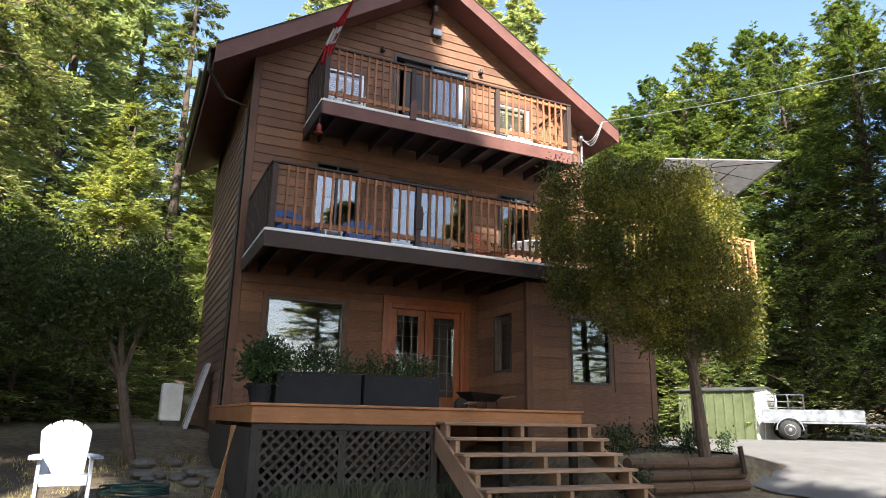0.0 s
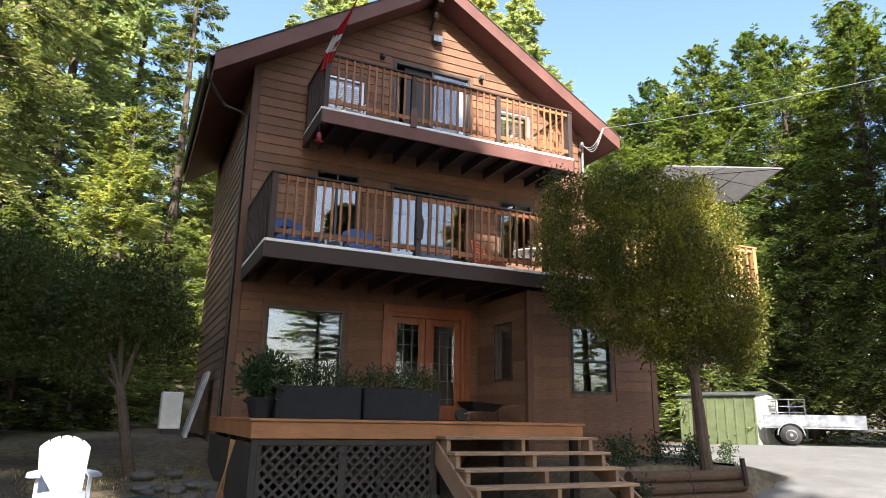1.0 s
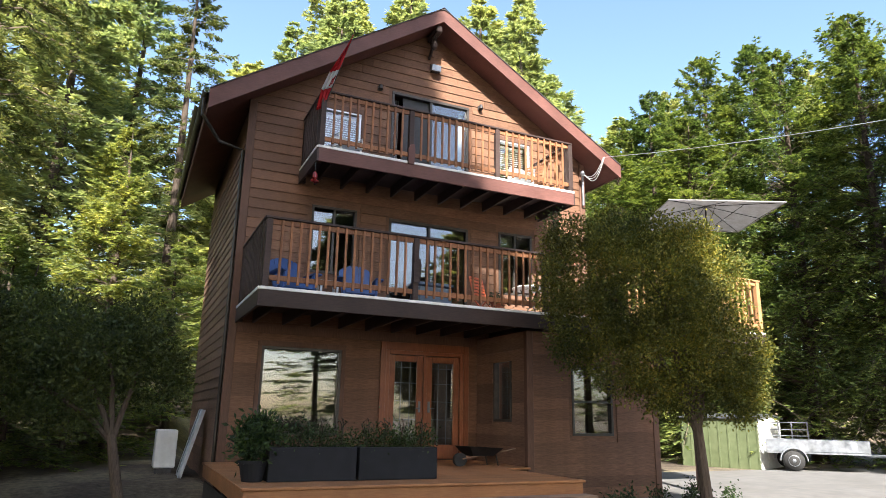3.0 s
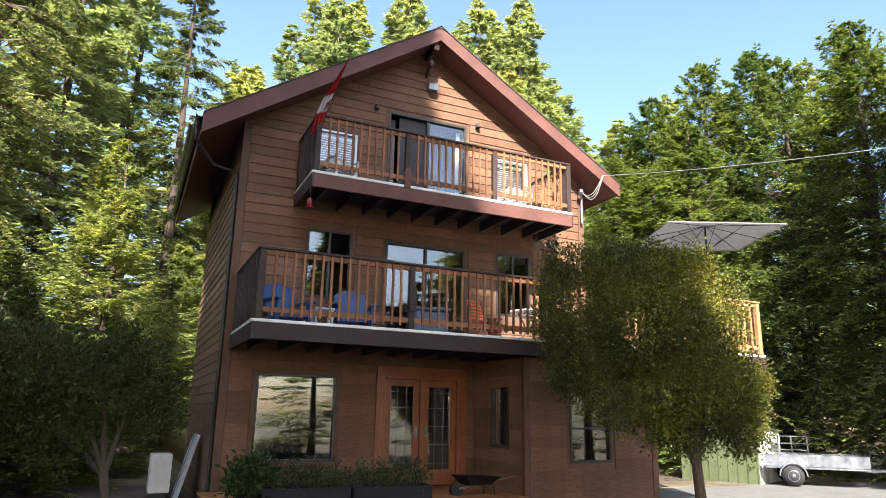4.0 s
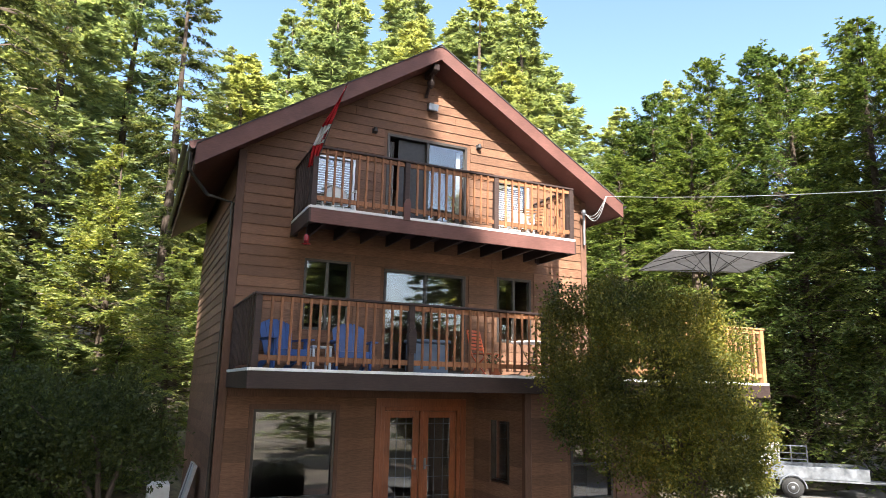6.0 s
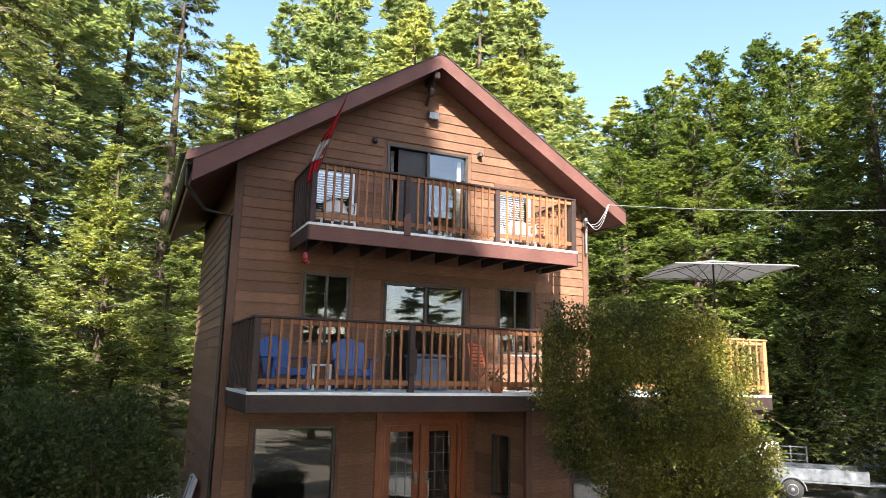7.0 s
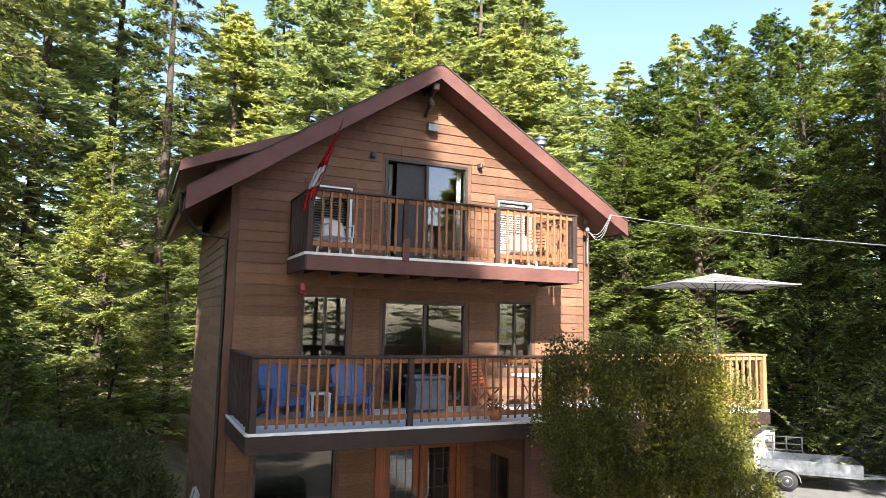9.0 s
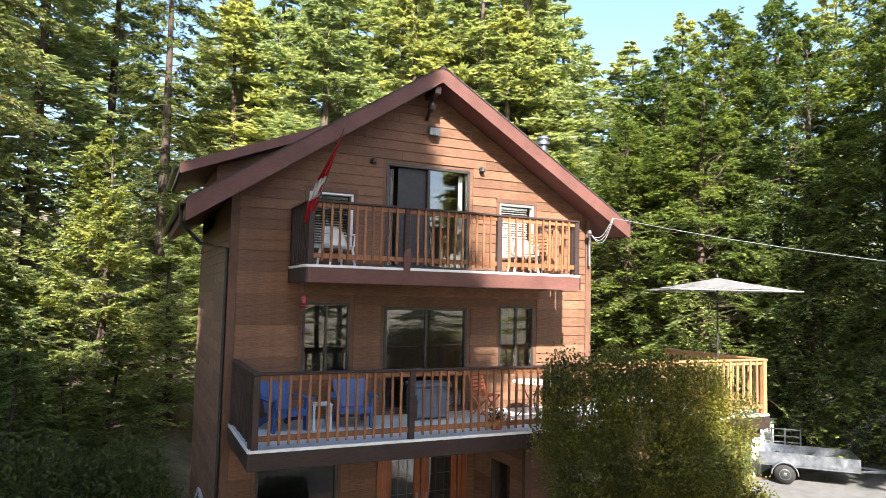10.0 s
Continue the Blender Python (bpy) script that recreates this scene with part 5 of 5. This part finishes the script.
mast = thing("service_drop", (9.75, 12.6, 7.6), "electric service drop with looped cables at the eave", "cable")
part("conduit", tube(bmesh.new(), [(9.82, 12.8, 6.9), (9.82, 12.8, 7.5), (9.74, 12.7, 7.62)], 0.03, 8), STEEL, mast)
part("weather_head", lathe(bmesh.new(), [(0.035, -0.05), (0.06, 0.0), (0.05, 0.06), (0.015, 0.085)], 12, (9.72, 12.66, 7.64)), STEEL, mast)
for k in range(3):
    a, b = Vector((9.72, 12.62, 7.6)), Vector((10.03, 12.22, 7.98))
    pts = [a.lerp(b, i / 10) - Vector((0, 0.02 * k, (0.22 + 0.07 * k) * math.sin(math.pi * i / 10))) for i in range(11)]
    part("loop_cable", tube(bmesh.new(), pts, 0.006, 5), ALUPALE, mast)


def wire(a, b, sag, r):
    a, b = Vector(a), Vector(b)
    w = thing("overhead_wire", a, "thin overhead electric wire running from the eave", "cable", "overhead wires")
    pts = [a.lerp(b, i / 28) - Vector((0, 0, 4 * sag * (i / 28) * (1 - i / 28))) for i in range(29)]
    part("cable", tube(bmesh.new(), pts, r, 5), ALUPALE, w)


wire((10.03, 12.22, 7.98), (17.2, -25.0, 8.6), 2.5, 0.006)
pole = thing("utility_pole", (17.2, -25.0, -0.2), "weathered wooden utility pole", "pole")
part("shaft", rodded((17.2, -25.0, -0.3), (17.2, -25.0, 9.6), 0.15, 0.11, 10), BARK, pole)
part("crossarm", boxed(16.3, -25.16, 9.0, 18.1, -25.05, 9.12, 0.008), BARK, pole)

# ---- parasol on the side deck ----
ux, uy = 11.81, 10.89
um = thing("parasol", (ux, uy, Z2), "open square pale grey parasol standing on the side deck", "parasol")
part("pole", rodded((ux, uy, Z2 + 0.03), (ux, uy, 6.6), 0.022, 0.02, 10), BLACK, um)
part("base", lathe(bmesh.new(), [(0.24, 0.0), (0.24, 0.05), (0.06, 0.09), (0.035, 0.3), (0.03, 0.32)], 20, (ux, uy, Z2)), BLACK, um)
TOP, RIMZ = 6.66, 6.37
CORNERS = [Vector((ux + math.cos(radians(a)) * 1.72, uy + math.sin(radians(a)) * 1.72, RIMZ)) for a in (199, 292, 19, 112)]
bm = bmesh.new()
apex_v = bm.verts.new((ux, uy, TOP))
EDGE_PTS = [CORNERS[i].lerp(CORNERS[(i + 1) % 4], f / 6) for i in range(4) for f in range(6)]
rings = []
for q in (0.12, 0.4, 0.7, 1.0):
    rings.append([bm.verts.new((ux + (e.x - ux) * q, uy + (e.y - uy) * q, TOP - (TOP - RIMZ) * q ** 0.9 + 0.03 * q * math.sin(math.pi * (k % 6) / 6))) for k, e in enumerate(EDGE_PTS)])
for i in range(24):
    bm.faces.new((apex_v, rings[0][i], rings[0][(i + 1) % 24]))
for a, b in zip(rings, rings[1:]):
    for i in range(24):
        bm.faces.new((a[i], b[i], b[(i + 1) % 24], a[(i + 1) % 24]))
bmesh.ops.solidify(bm, geom=bm.faces[:], thickness=0.006)
canopy = part("canopy", bm, CANVAS, um, "pale grey square canvas canopy")
part("hem", tube(bmesh.new(), EDGE_PTS + EDGE_PTS[:1], 0.012, 5), CANVAS, canopy)
for k in range(8):
    e = EDGE_PTS[k * 3] - Vector((0, 0, 0.012))
    rib = part("rib", rodded((ux, uy, TOP - 0.03), e, 0.008, seg=5), BLACK, um)
    part("strut", rodded((ux, uy, 6.05), Vector((ux, uy, TOP - 0.03)).lerp(e, 0.5), 0.007, seg=5), BLACK, rib)
part("finial", lathe(bmesh.new(), [(0.02, 0.0), (0.035, 0.02), (0.02, 0.06), (0.006, 0.08)], 10, (ux, uy, TOP)), BLACK, um)

# ---- shed, trailer and clutter beside the driveway ----
shed = thing("garden_shed", (0, 0, 0), "small sage-green metal shed with a white gable end", "shed")
SL, SW, SH = 2.6, 2.5, 1.62
part("wall", boxed(-SL / 2, -SW / 2, 0, SL / 2, -SW / 2 + 0.04, SH), SHEDGREEN, shed, "ribbed green metal wall")
part("wall", boxed(-SL / 2, SW / 2 - 0.04, 0, SL / 2, SW / 2, SH), SHEDGREEN, shed)
for x, mt in ((SL / 2 - 0.04, WHITE), (-SL / 2, SHEDGREEN)):
    part("gable_wall", prism(bmesh.new(), [(-SW / 2, 0), (SW / 2, 0), (SW / 2, SH), (0, SH + 0.12), (-SW / 2, SH)], x, x + 0.04, "x"), mt, shed, "white painted gable wall" if mt is WHITE else "")
for i in range(9):
    x = -SL / 2 + 0.05 + i * (SL - 0.1) / 8
    piece("rib", SHEDGREEN, shed, x, -SW / 2 - 0.012, SH / 2, 0.05, 0.024, SH)
for s in (-1, 1):
    part("roof_panel", prism(bmesh.new(), [(0, SH + 0.14), (s * (SW / 2 + 0.1), SH + 0.0), (s * (SW / 2 + 0.1), SH + 0.04), (0, SH + 0.18)], -SL / 2 - 0.08, SL / 2 + 0.08, "x"), STEEL, shed, "pale metal roof panel")
part("door", boxed(SL / 2 + 0.002, -0.45, 0.06, SL / 2 + 0.03, 0.45, SH - 0.08, 0.006), WHITE, shed)
part("door_handle", boxed(SL / 2 + 0.03, 0.3, 0.75, SL / 2 + 0.06, 0.34, 0.9, 0.004), BLACK, shed)
shed.matrix_basis = pose(19.75, 18.0, ground_z(19.7, 18.0) - 0.02, 0, 0, -66)

tr = thing("utility_trailer", (0, 0, 0), "galvanised single-axle utility trailer with a mesh ramp", "trailer")
TL, TW = 2.9, 1.5
part("bed", boxed(-TL / 2, -TW / 2, 0.52, TL / 2, TW / 2, 0.58, 0.006), STEEL, tr)
for s in (-1, 1):
    part("side_panel", boxed(-TL / 2, s * TW / 2 - 0.02, 0.582, TL / 2, s * TW / 2 + 0.02, 0.95, 0.008), STEEL, tr)
    bm = rodded((-0.7, s * 0.86 - 0.1, 0.31), (-0.7, s * 0.86 + 0.1, 0.31), 0.31, seg=24)
    bmesh.ops.bevel(bm, geom=[e for e in bm.edges if len(e.link_faces) == 2 and e.calc_face_angle(0) > 1], offset=0.04, segments=2, affect="EDGES")
    wh = part("wheel", bm, RUBBER, tr, "black rubber tyre", True)
    part("rim", lathe(bmesh.new(), [(0.17, -0.108), (0.17, 0.108), (0.155, 0.112), (0.14, 0.07), (0.07, 0.06), (0.055, 0.1), (0.03, 0.115)], 20), STEEL, wh, "silver steel rim").matrix_basis = pose(-0.7, s * 0.86, 0.31, -90 * s, 0, 0)
    bm = bmesh.new()
    arc = [(-0.7 + 0.4 * math.cos(a), 0.31 + 0.4 * math.sin(a)) for a in [math.pi * k / 12 for k in range(13)]]
    arc += [(-0.7 + 0.37 * math.cos(a), 0.31 + 0.37 * math.sin(a)) for a in [math.pi * k / 12 for k in range(12, -1, -1)]]
    part("fender", prism(bm, arc, s * 0.74, s * 1.0, "y"), STEEL, tr)
part("front_panel", boxed(TL / 2 - 0.03, -TW / 2 + 0.022, 0.582, TL / 2, TW / 2 - 0.022, 0.95, 0.006), STEEL, tr)
part("drawbar", tube(bmesh.new(), [(TL / 2 - 0.1, -0.4, 0.5), (TL / 2 + 1.1, 0, 0.5), (TL / 2 - 0.1, 0.4, 0.5)], 0.04, 6), STEEL, tr)
part("jack_stand", rodded((TL / 2 + 1.0, 0, 0), (TL / 2 + 1.0, 0, 0.6), 0.03), STEEL, tr)
GX0, GX1, GY0 = -TL / 2 + 0.05, -TL / 2 + 1.45, TW / 2 - 0.06
ramp_gate = part("ramp_gate", boxed(GX0, GY0, 0.6, GX0 + 0.04, GY0 + 0.03, 1.5, 0.004), STEEL, tr, "upright mesh loading ramp")
for f in (0.33, 0.64, 1.0):
    gx = GX0 + 0.04 + f * (GX1 - GX0 - 0.08)
    part("bar", boxed(gx, GY0, 0.6, gx + 0.04, GY0 + 0.03, 1.5, 0.003), STEEL, ramp_gate)
for zz in (0.64, 0.84, 1.04, 1.24, 1.47):
    part("bar", boxed(GX0, GY0 - 0.012, zz - 0.016, GX1, GY0 - 0.002, zz + 0.016), STEEL, ramp_gate)
tr.matrix_basis = pose(20.55, 15.45, ground_z(20.55, 15.45) + 0.035, 0, 0, -45)

# round retaining logs between the stairs and the driveway
for k in range(3):
    a, b = Vector((6.62, 7.72 + 0.02 * k, -0.06 + 0.165 * k)), Vector((9.15 - 0.05 * k, 8.02 + 0.02 * k, -0.08 + 0.165 * k))
    for f0, f1 in ((0, 0.48), (0.485, 1.0)):
        lg = thing("retaining_log", a.lerp(b, (f0 + f1) / 2), "round weathered timber log of the low retaining wall", "log", "retaining logs")
        part("log", rodded(a.lerp(b, f0), a.lerp(b, f1), 0.085, 0.08, 12), LOG, lg, smooth=False)
stake = thing("wooden_stake", (8.98, 7.9, 0.2), "short dark wooden stake beside the logs", "stake")
part("stake", rodded((9.0, 7.9, 0.1), (8.92, 7.88, 0.5), 0.045, 0.04, 7), DARKBEAM, stake)

# heat pump, leaning board, hose and stones beside the house
gz = ground_z(1.15, 15.6)
hp = thing("heat_pump", (1.15, 15.7, gz), "white outdoor heat pump unit beside the house wall", "heat pump")
part("casing", boxed(0.9, 15.5, gz + 0.1, 1.32, 16.1, gz + 0.86, 0.02), WHITE, hp)
part("feet", boxed(0.95, 15.52, gz - 0.03, 1.27, 16.08, gz + 0.1, 0.006), BLACK, hp)
part("grille", lathe(bmesh.new(), [(0.18, 0.0), (0.2, 0.01), (0.18, 0.02), (0.04, 0.025)], 20), BLACK, hp).matrix_basis = pose(-0.03, -0.2, 0.5, 90, 0, 0)
bd = thing("leaning_board", (1.5, 15.3, ground_z(1.5, 15.3)), "pale board leaning against the side wall", "board")
z0 = ground_z(1.42, 15.2)
part("board", prism(bmesh.new(), [(1.36, z0 - 0.02), (1.42, z0 - 0.02), (1.76, 1.86), (1.7, 1.88)], 14.9, 15.75, "y"), CURTAIN, bd)
part("slat", prism(bmesh.new(), [(1.34, z0), (1.36, z0), (1.7, 1.88), (1.68, 1.88)], 15.3, 15.36, "y"), STEEL, bd)
hs = thing("garden_hose", (0.5, 10.0, ground_z(0.5, 10.0)), "coiled dark green garden hose lying on the lawn", "hose")
pts = []
for i in range(110):
    a = i * 0.26
    r = 0.34 + 0.06 * math.sin(i * 0.13)
    pts.append((0.5 + r * math.cos(a) * 1.1, 9.9 + r * math.sin(a), ground_z(0.5, 9.9) + 0.03 + 0.02 * (i // 24) + 0.008 * math.sin(i)))
part("coil", tube(bmesh.new(), pts, 0.014, 6), HOSE, hs)
rs = random.Random(9)
for i in range(16):
    x, y = 0.95 + rs.uniform(-0.5, 0.7), 10.6 + i * 0.05 + rs.uniform(-0.4, 1.2)
    r = rs.uniform(0.09, 0.2)
    bm = bmesh.new()
    bmesh.ops.create_icosphere(bm, subdivisions=2, radius=r)
    for v in bm.verts:
        v.co *= 1 + 0.22 * noise.noise(v.co * 4.5 / r * 0.2 + Vector((i * 3.1, 0, 0)))
        v.co.z *= 0.5
    bmesh.ops.translate(bm, verts=bm.verts, vec=(x, y, ground_z(x, y) + r * 0.3))
    s = thing("stone", (x, y, ground_z(x, y)), "grey field stone of the border", "stone", "border stones")
    part("stone", bm, STONE, s)
# leaning lattice offcut at the porch corner
lo = thing("lattice_offcut", (1.45, 9.3, ground_z(1.45, 9.3)), "short wooden lattice offcut leaning at the porch corner", "lattice")
for i in range(4):
    part("strip", rodded((1.3 + 0.05 * i, 9.0 + 0.12 * i, ground_z(1.3, 9.0)), (1.52, 9.05 + 0.12 * i, 0.7), 0.012, seg=4), PALECEDAR, lo)

# wheelbarrow parked on the porch
wb = thing("wheelbarrow", (0, 0, 0), "dark wheelbarrow with pale wooden handles on the porch", "wheelbarrow")
bm = bmesh.new()
lo_r = [bm.verts.new(p) for p in ((-0.3, -0.2, 0.3), (0.35, -0.2, 0.3), (0.35, 0.2, 0.3), (-0.3, 0.2, 0.3))]
hi_r = [bm.verts.new(p) for p in ((-0.5, -0.33, 0.52), (0.55, -0.33, 0.58), (0.55, 0.33, 0.58), (-0.5, 0.33, 0.52))]
bm.faces.new(lo_r)
for i in range(4):
    bm.faces.new((lo_r[i], lo_r[(i + 1) % 4], hi_r[(i + 1) % 4], hi_r[i]))
bmesh.ops.solidify(bm, geom=bm.faces[:], thickness=0.012)
part("tray", bm, BLACK, wb)
for s in (-1, 1):
    part("handle", rodded((-0.95, s * 0.27, 0.5), (0.62, s * 0.12, 0.22), 0.02, seg=7), STAIRWOOD, wb, "pale wooden handle")
    part("leg", tube(bmesh.new(), [(-0.35, s * 0.22, 0.33), (-0.42, s * 0.22, 0.0), (-0.25, s * 0.22, 0.0)], 0.016), BLACK, wb)
part("wheel", rodded((0.62, -0.045, 0.19), (0.62, 0.045, 0.19), 0.19, seg=20), RUBBER, wb)
wb.matrix_basis = pose(6.2, 11.3, 0.972, 0, 0, 190)
wb.scale = (0.72, 0.72, 0.6)

# ---- low plants ----


def tuft(bm_tris, rng, x, y, z, n, h, spread_r):
    a = rng.uniform(0, 2 * np.pi, n)
    r = spread_r * np.sqrt(rng.uniform(0, 1, n))
    base = np.stack([x + r * np.cos(a), y + r * np.sin(a), np.full(n, z)], -1)
    tip = base + np.stack([rng.normal(0, 0.3, n) * h, rng.normal(0, 0.3, n) * h, h * rng.uniform(0.5, 1.2, n)], -1)
    w = np.stack([np.cos(a + 1.3), np.sin(a + 1.3), np.zeros(n)], -1) * (0.006 + 0.012 * h)
    bm_tris.append(np.stack([base - w, base + w, tip], 1))


rng = np.random.default_rng(31)
for i in range(9):
    x, y = 1.9 + i * 0.27 + rng.uniform(-0.1, 0.1), 8.05 + rng.uniform(-0.2, 0.15)
    z = ground_z(x, y)
    t = []
    tuft(t, rng, 0, 0, -0.02, 380, 0.3, 0.2)
    lv = thing("lavender_clump", (x, y, z), "grey-green lavender clump before the porch lattice", "plant", "lavender clumps")
    ob = new("foliage", tri_mesh("foliage", np.concatenate(t), LAVENDER))
    ob.parent = lv
t = []
for i in range(2600):
    x, y = rng.uniform(-4, 6.2), rng.uniform(5.0, 12.5)
    if x > 1.5 and y > 8.3:
        continue
    tuft(t, rng, x, y, ground_z(x, y) - 0.01, 14, rng.uniform(0.03, 0.09), 0.14)
gr = tagged(new("grass", tri_mesh("grass", np.concatenate(t), GRASSBLADE)), "short dry yellowed grass of the lawn", "grass", kind="stuff")
for i in range(7):
    x, y = (6.55, 6.9, 7.3, 7.8, 8.3, 10.3, 10.2)[i], (7.5, 8.4, 8.6, 8.5, 8.3, 9.4, 10.2)[i]
    z = ground_z(x, y)
    w = thing("weed", (x, y, z), "leafy green weed growing by the logs", "plant", "weeds by the logs")
    ob = new("foliage", tri_mesh("foliage", leaf_crown([(0, 0, 0.16, 0.15), (0.08, 0.05, 0.3, 0.09)], 420, 0.06, 140 + i, 0.45), HERB))
    ob.parent = w
    part("stem", branchy("stem", (x, y, z - 0.02), [(x + 0.05, y, z + 0.2), (x - 0.05, y, z + 0.18)], 0.006, BARK, i), HERB, w)

# ---- siding courses, one board at a time ----


def siding_front(wall, x0, x1, z0, z1, y, openings, gable, seed):
    rng = random.Random(seed)
    base = BASE[root_of(wall)]
    z = z0
    while z < z1:
        h = 0.2
        for a, b in spans(x0, x1, z, z + h, openings, 0.075):
            cuts = [a]
            while b - cuts[-1] > 3.6:
                cuts.append(cuts[-1] + rng.uniform(1.8, 3.4))
            cuts.append(b)
            for c, d in zip(cuts, cuts[1:]):
                d -= 0.004
                ca, da, cb, db = c, d, c, d
                if gable:
                    def lim(zz):
                        w = APZ - SLAB - zz
                        return APX - w / PITCH_L + 0.02, APX + w / PITCH_R - 0.02
                    l0, r0 = lim(z)
                    l1, r1 = lim(z + h + 0.02)
                    ca, da, cb, db = max(c, l0), min(d, r0), max(c, l1), min(d, r1)
                    if da - ca < 0.05:
                        continue
                    if db - cb < 0.01:
                        cb = db = (ca + da) / 2
                vs = [(ca, -0.026, 0), (da, -0.026, 0), (db, -0.006, h + 0.015), (cb, -0.006, h + 0.015), (ca, -0.002, 0), (da, -0.002, 0), (db, -0.001, h + 0.015), (cb, -0.001, h + 0.015)]
                me = mesh_of("board", [(p[0] - ca, p[1], p[2]) for p in vs], [(0, 1, 2, 3), (4, 7, 6, 5), (0, 4, 5, 1), (0, 3, 7, 4), (1, 5, 6, 2), (3, 2, 6, 7)], SIDING)
                ob = new("siding_board", me)
                ob.parent = wall
                ob.location = Vector((ca, y + rng.uniform(-0.002, 0.002), z)) - base
        z += h


def siding_side(wall, y0, y1, z0, z1, x, openings, seed, s=-1):
    rng = random.Random(seed)
    base = BASE[root_of(wall)]
    z = z0
    shared = {}
    while z < z1:
        for a, b in spans(y0, y1, z, z + 0.2, openings, 0.03):
            cuts = [a]
            while b - cuts[-1] > 3.6:
                cuts.append(cuts[-1] + rng.choice((2.0, 2.4, 2.8)))
            cuts.append(b)
            for c, d in zip(cuts, cuts[1:]):
                key = round(d - c, 2)
                if key not in shared:
                    w = d - c - 0.004
                    vs = [(s * 0.026, 0, 0), (s * 0.026, w, 0), (s * 0.006, w, 0.215), (s * 0.006, 0, 0.215), (s * 0.002, 0, 0), (s * 0.002, w, 0), (s * 0.001, w, 0.215), (s * 0.001, 0, 0.215)]
                    fs = [(0, 3, 2, 1), (4, 5, 6, 7), (0, 1, 5, 4), (0, 4, 7, 3), (1, 2, 6, 5), (3, 7, 6, 2)]
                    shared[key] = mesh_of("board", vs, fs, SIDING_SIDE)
                ob = new("siding_board", shared[key])
                ob.parent = wall
                ob.location = Vector((x, c, z)) - base
        z += 0.2


siding_front(wall_front, XL + 0.1, XR - 0.1, 0.52, 3.3, YF, [o for o in FRONT_OPEN] + [(4.85, 6.69, 0.0, 3.2), (7.05, 9.9, 0, 3.5)], False, 1)
siding_front(wall_front, XL + 0.1, XR - 0.1, 3.5, 10.2, YF, FRONT_OPEN, True, 2)
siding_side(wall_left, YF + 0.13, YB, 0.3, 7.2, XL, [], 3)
siding_front(bay_front, BX0 + 0.09, BX1 - 0.09, 0.0, 3.3, BYF, [BAYWIN], False, 4)
siding_side(bay_side, BYF + 0.11, YF - 0.03, 0.9, 3.3, BX0, [(11.45, 12.15, 1.75, 2.95)], 5)
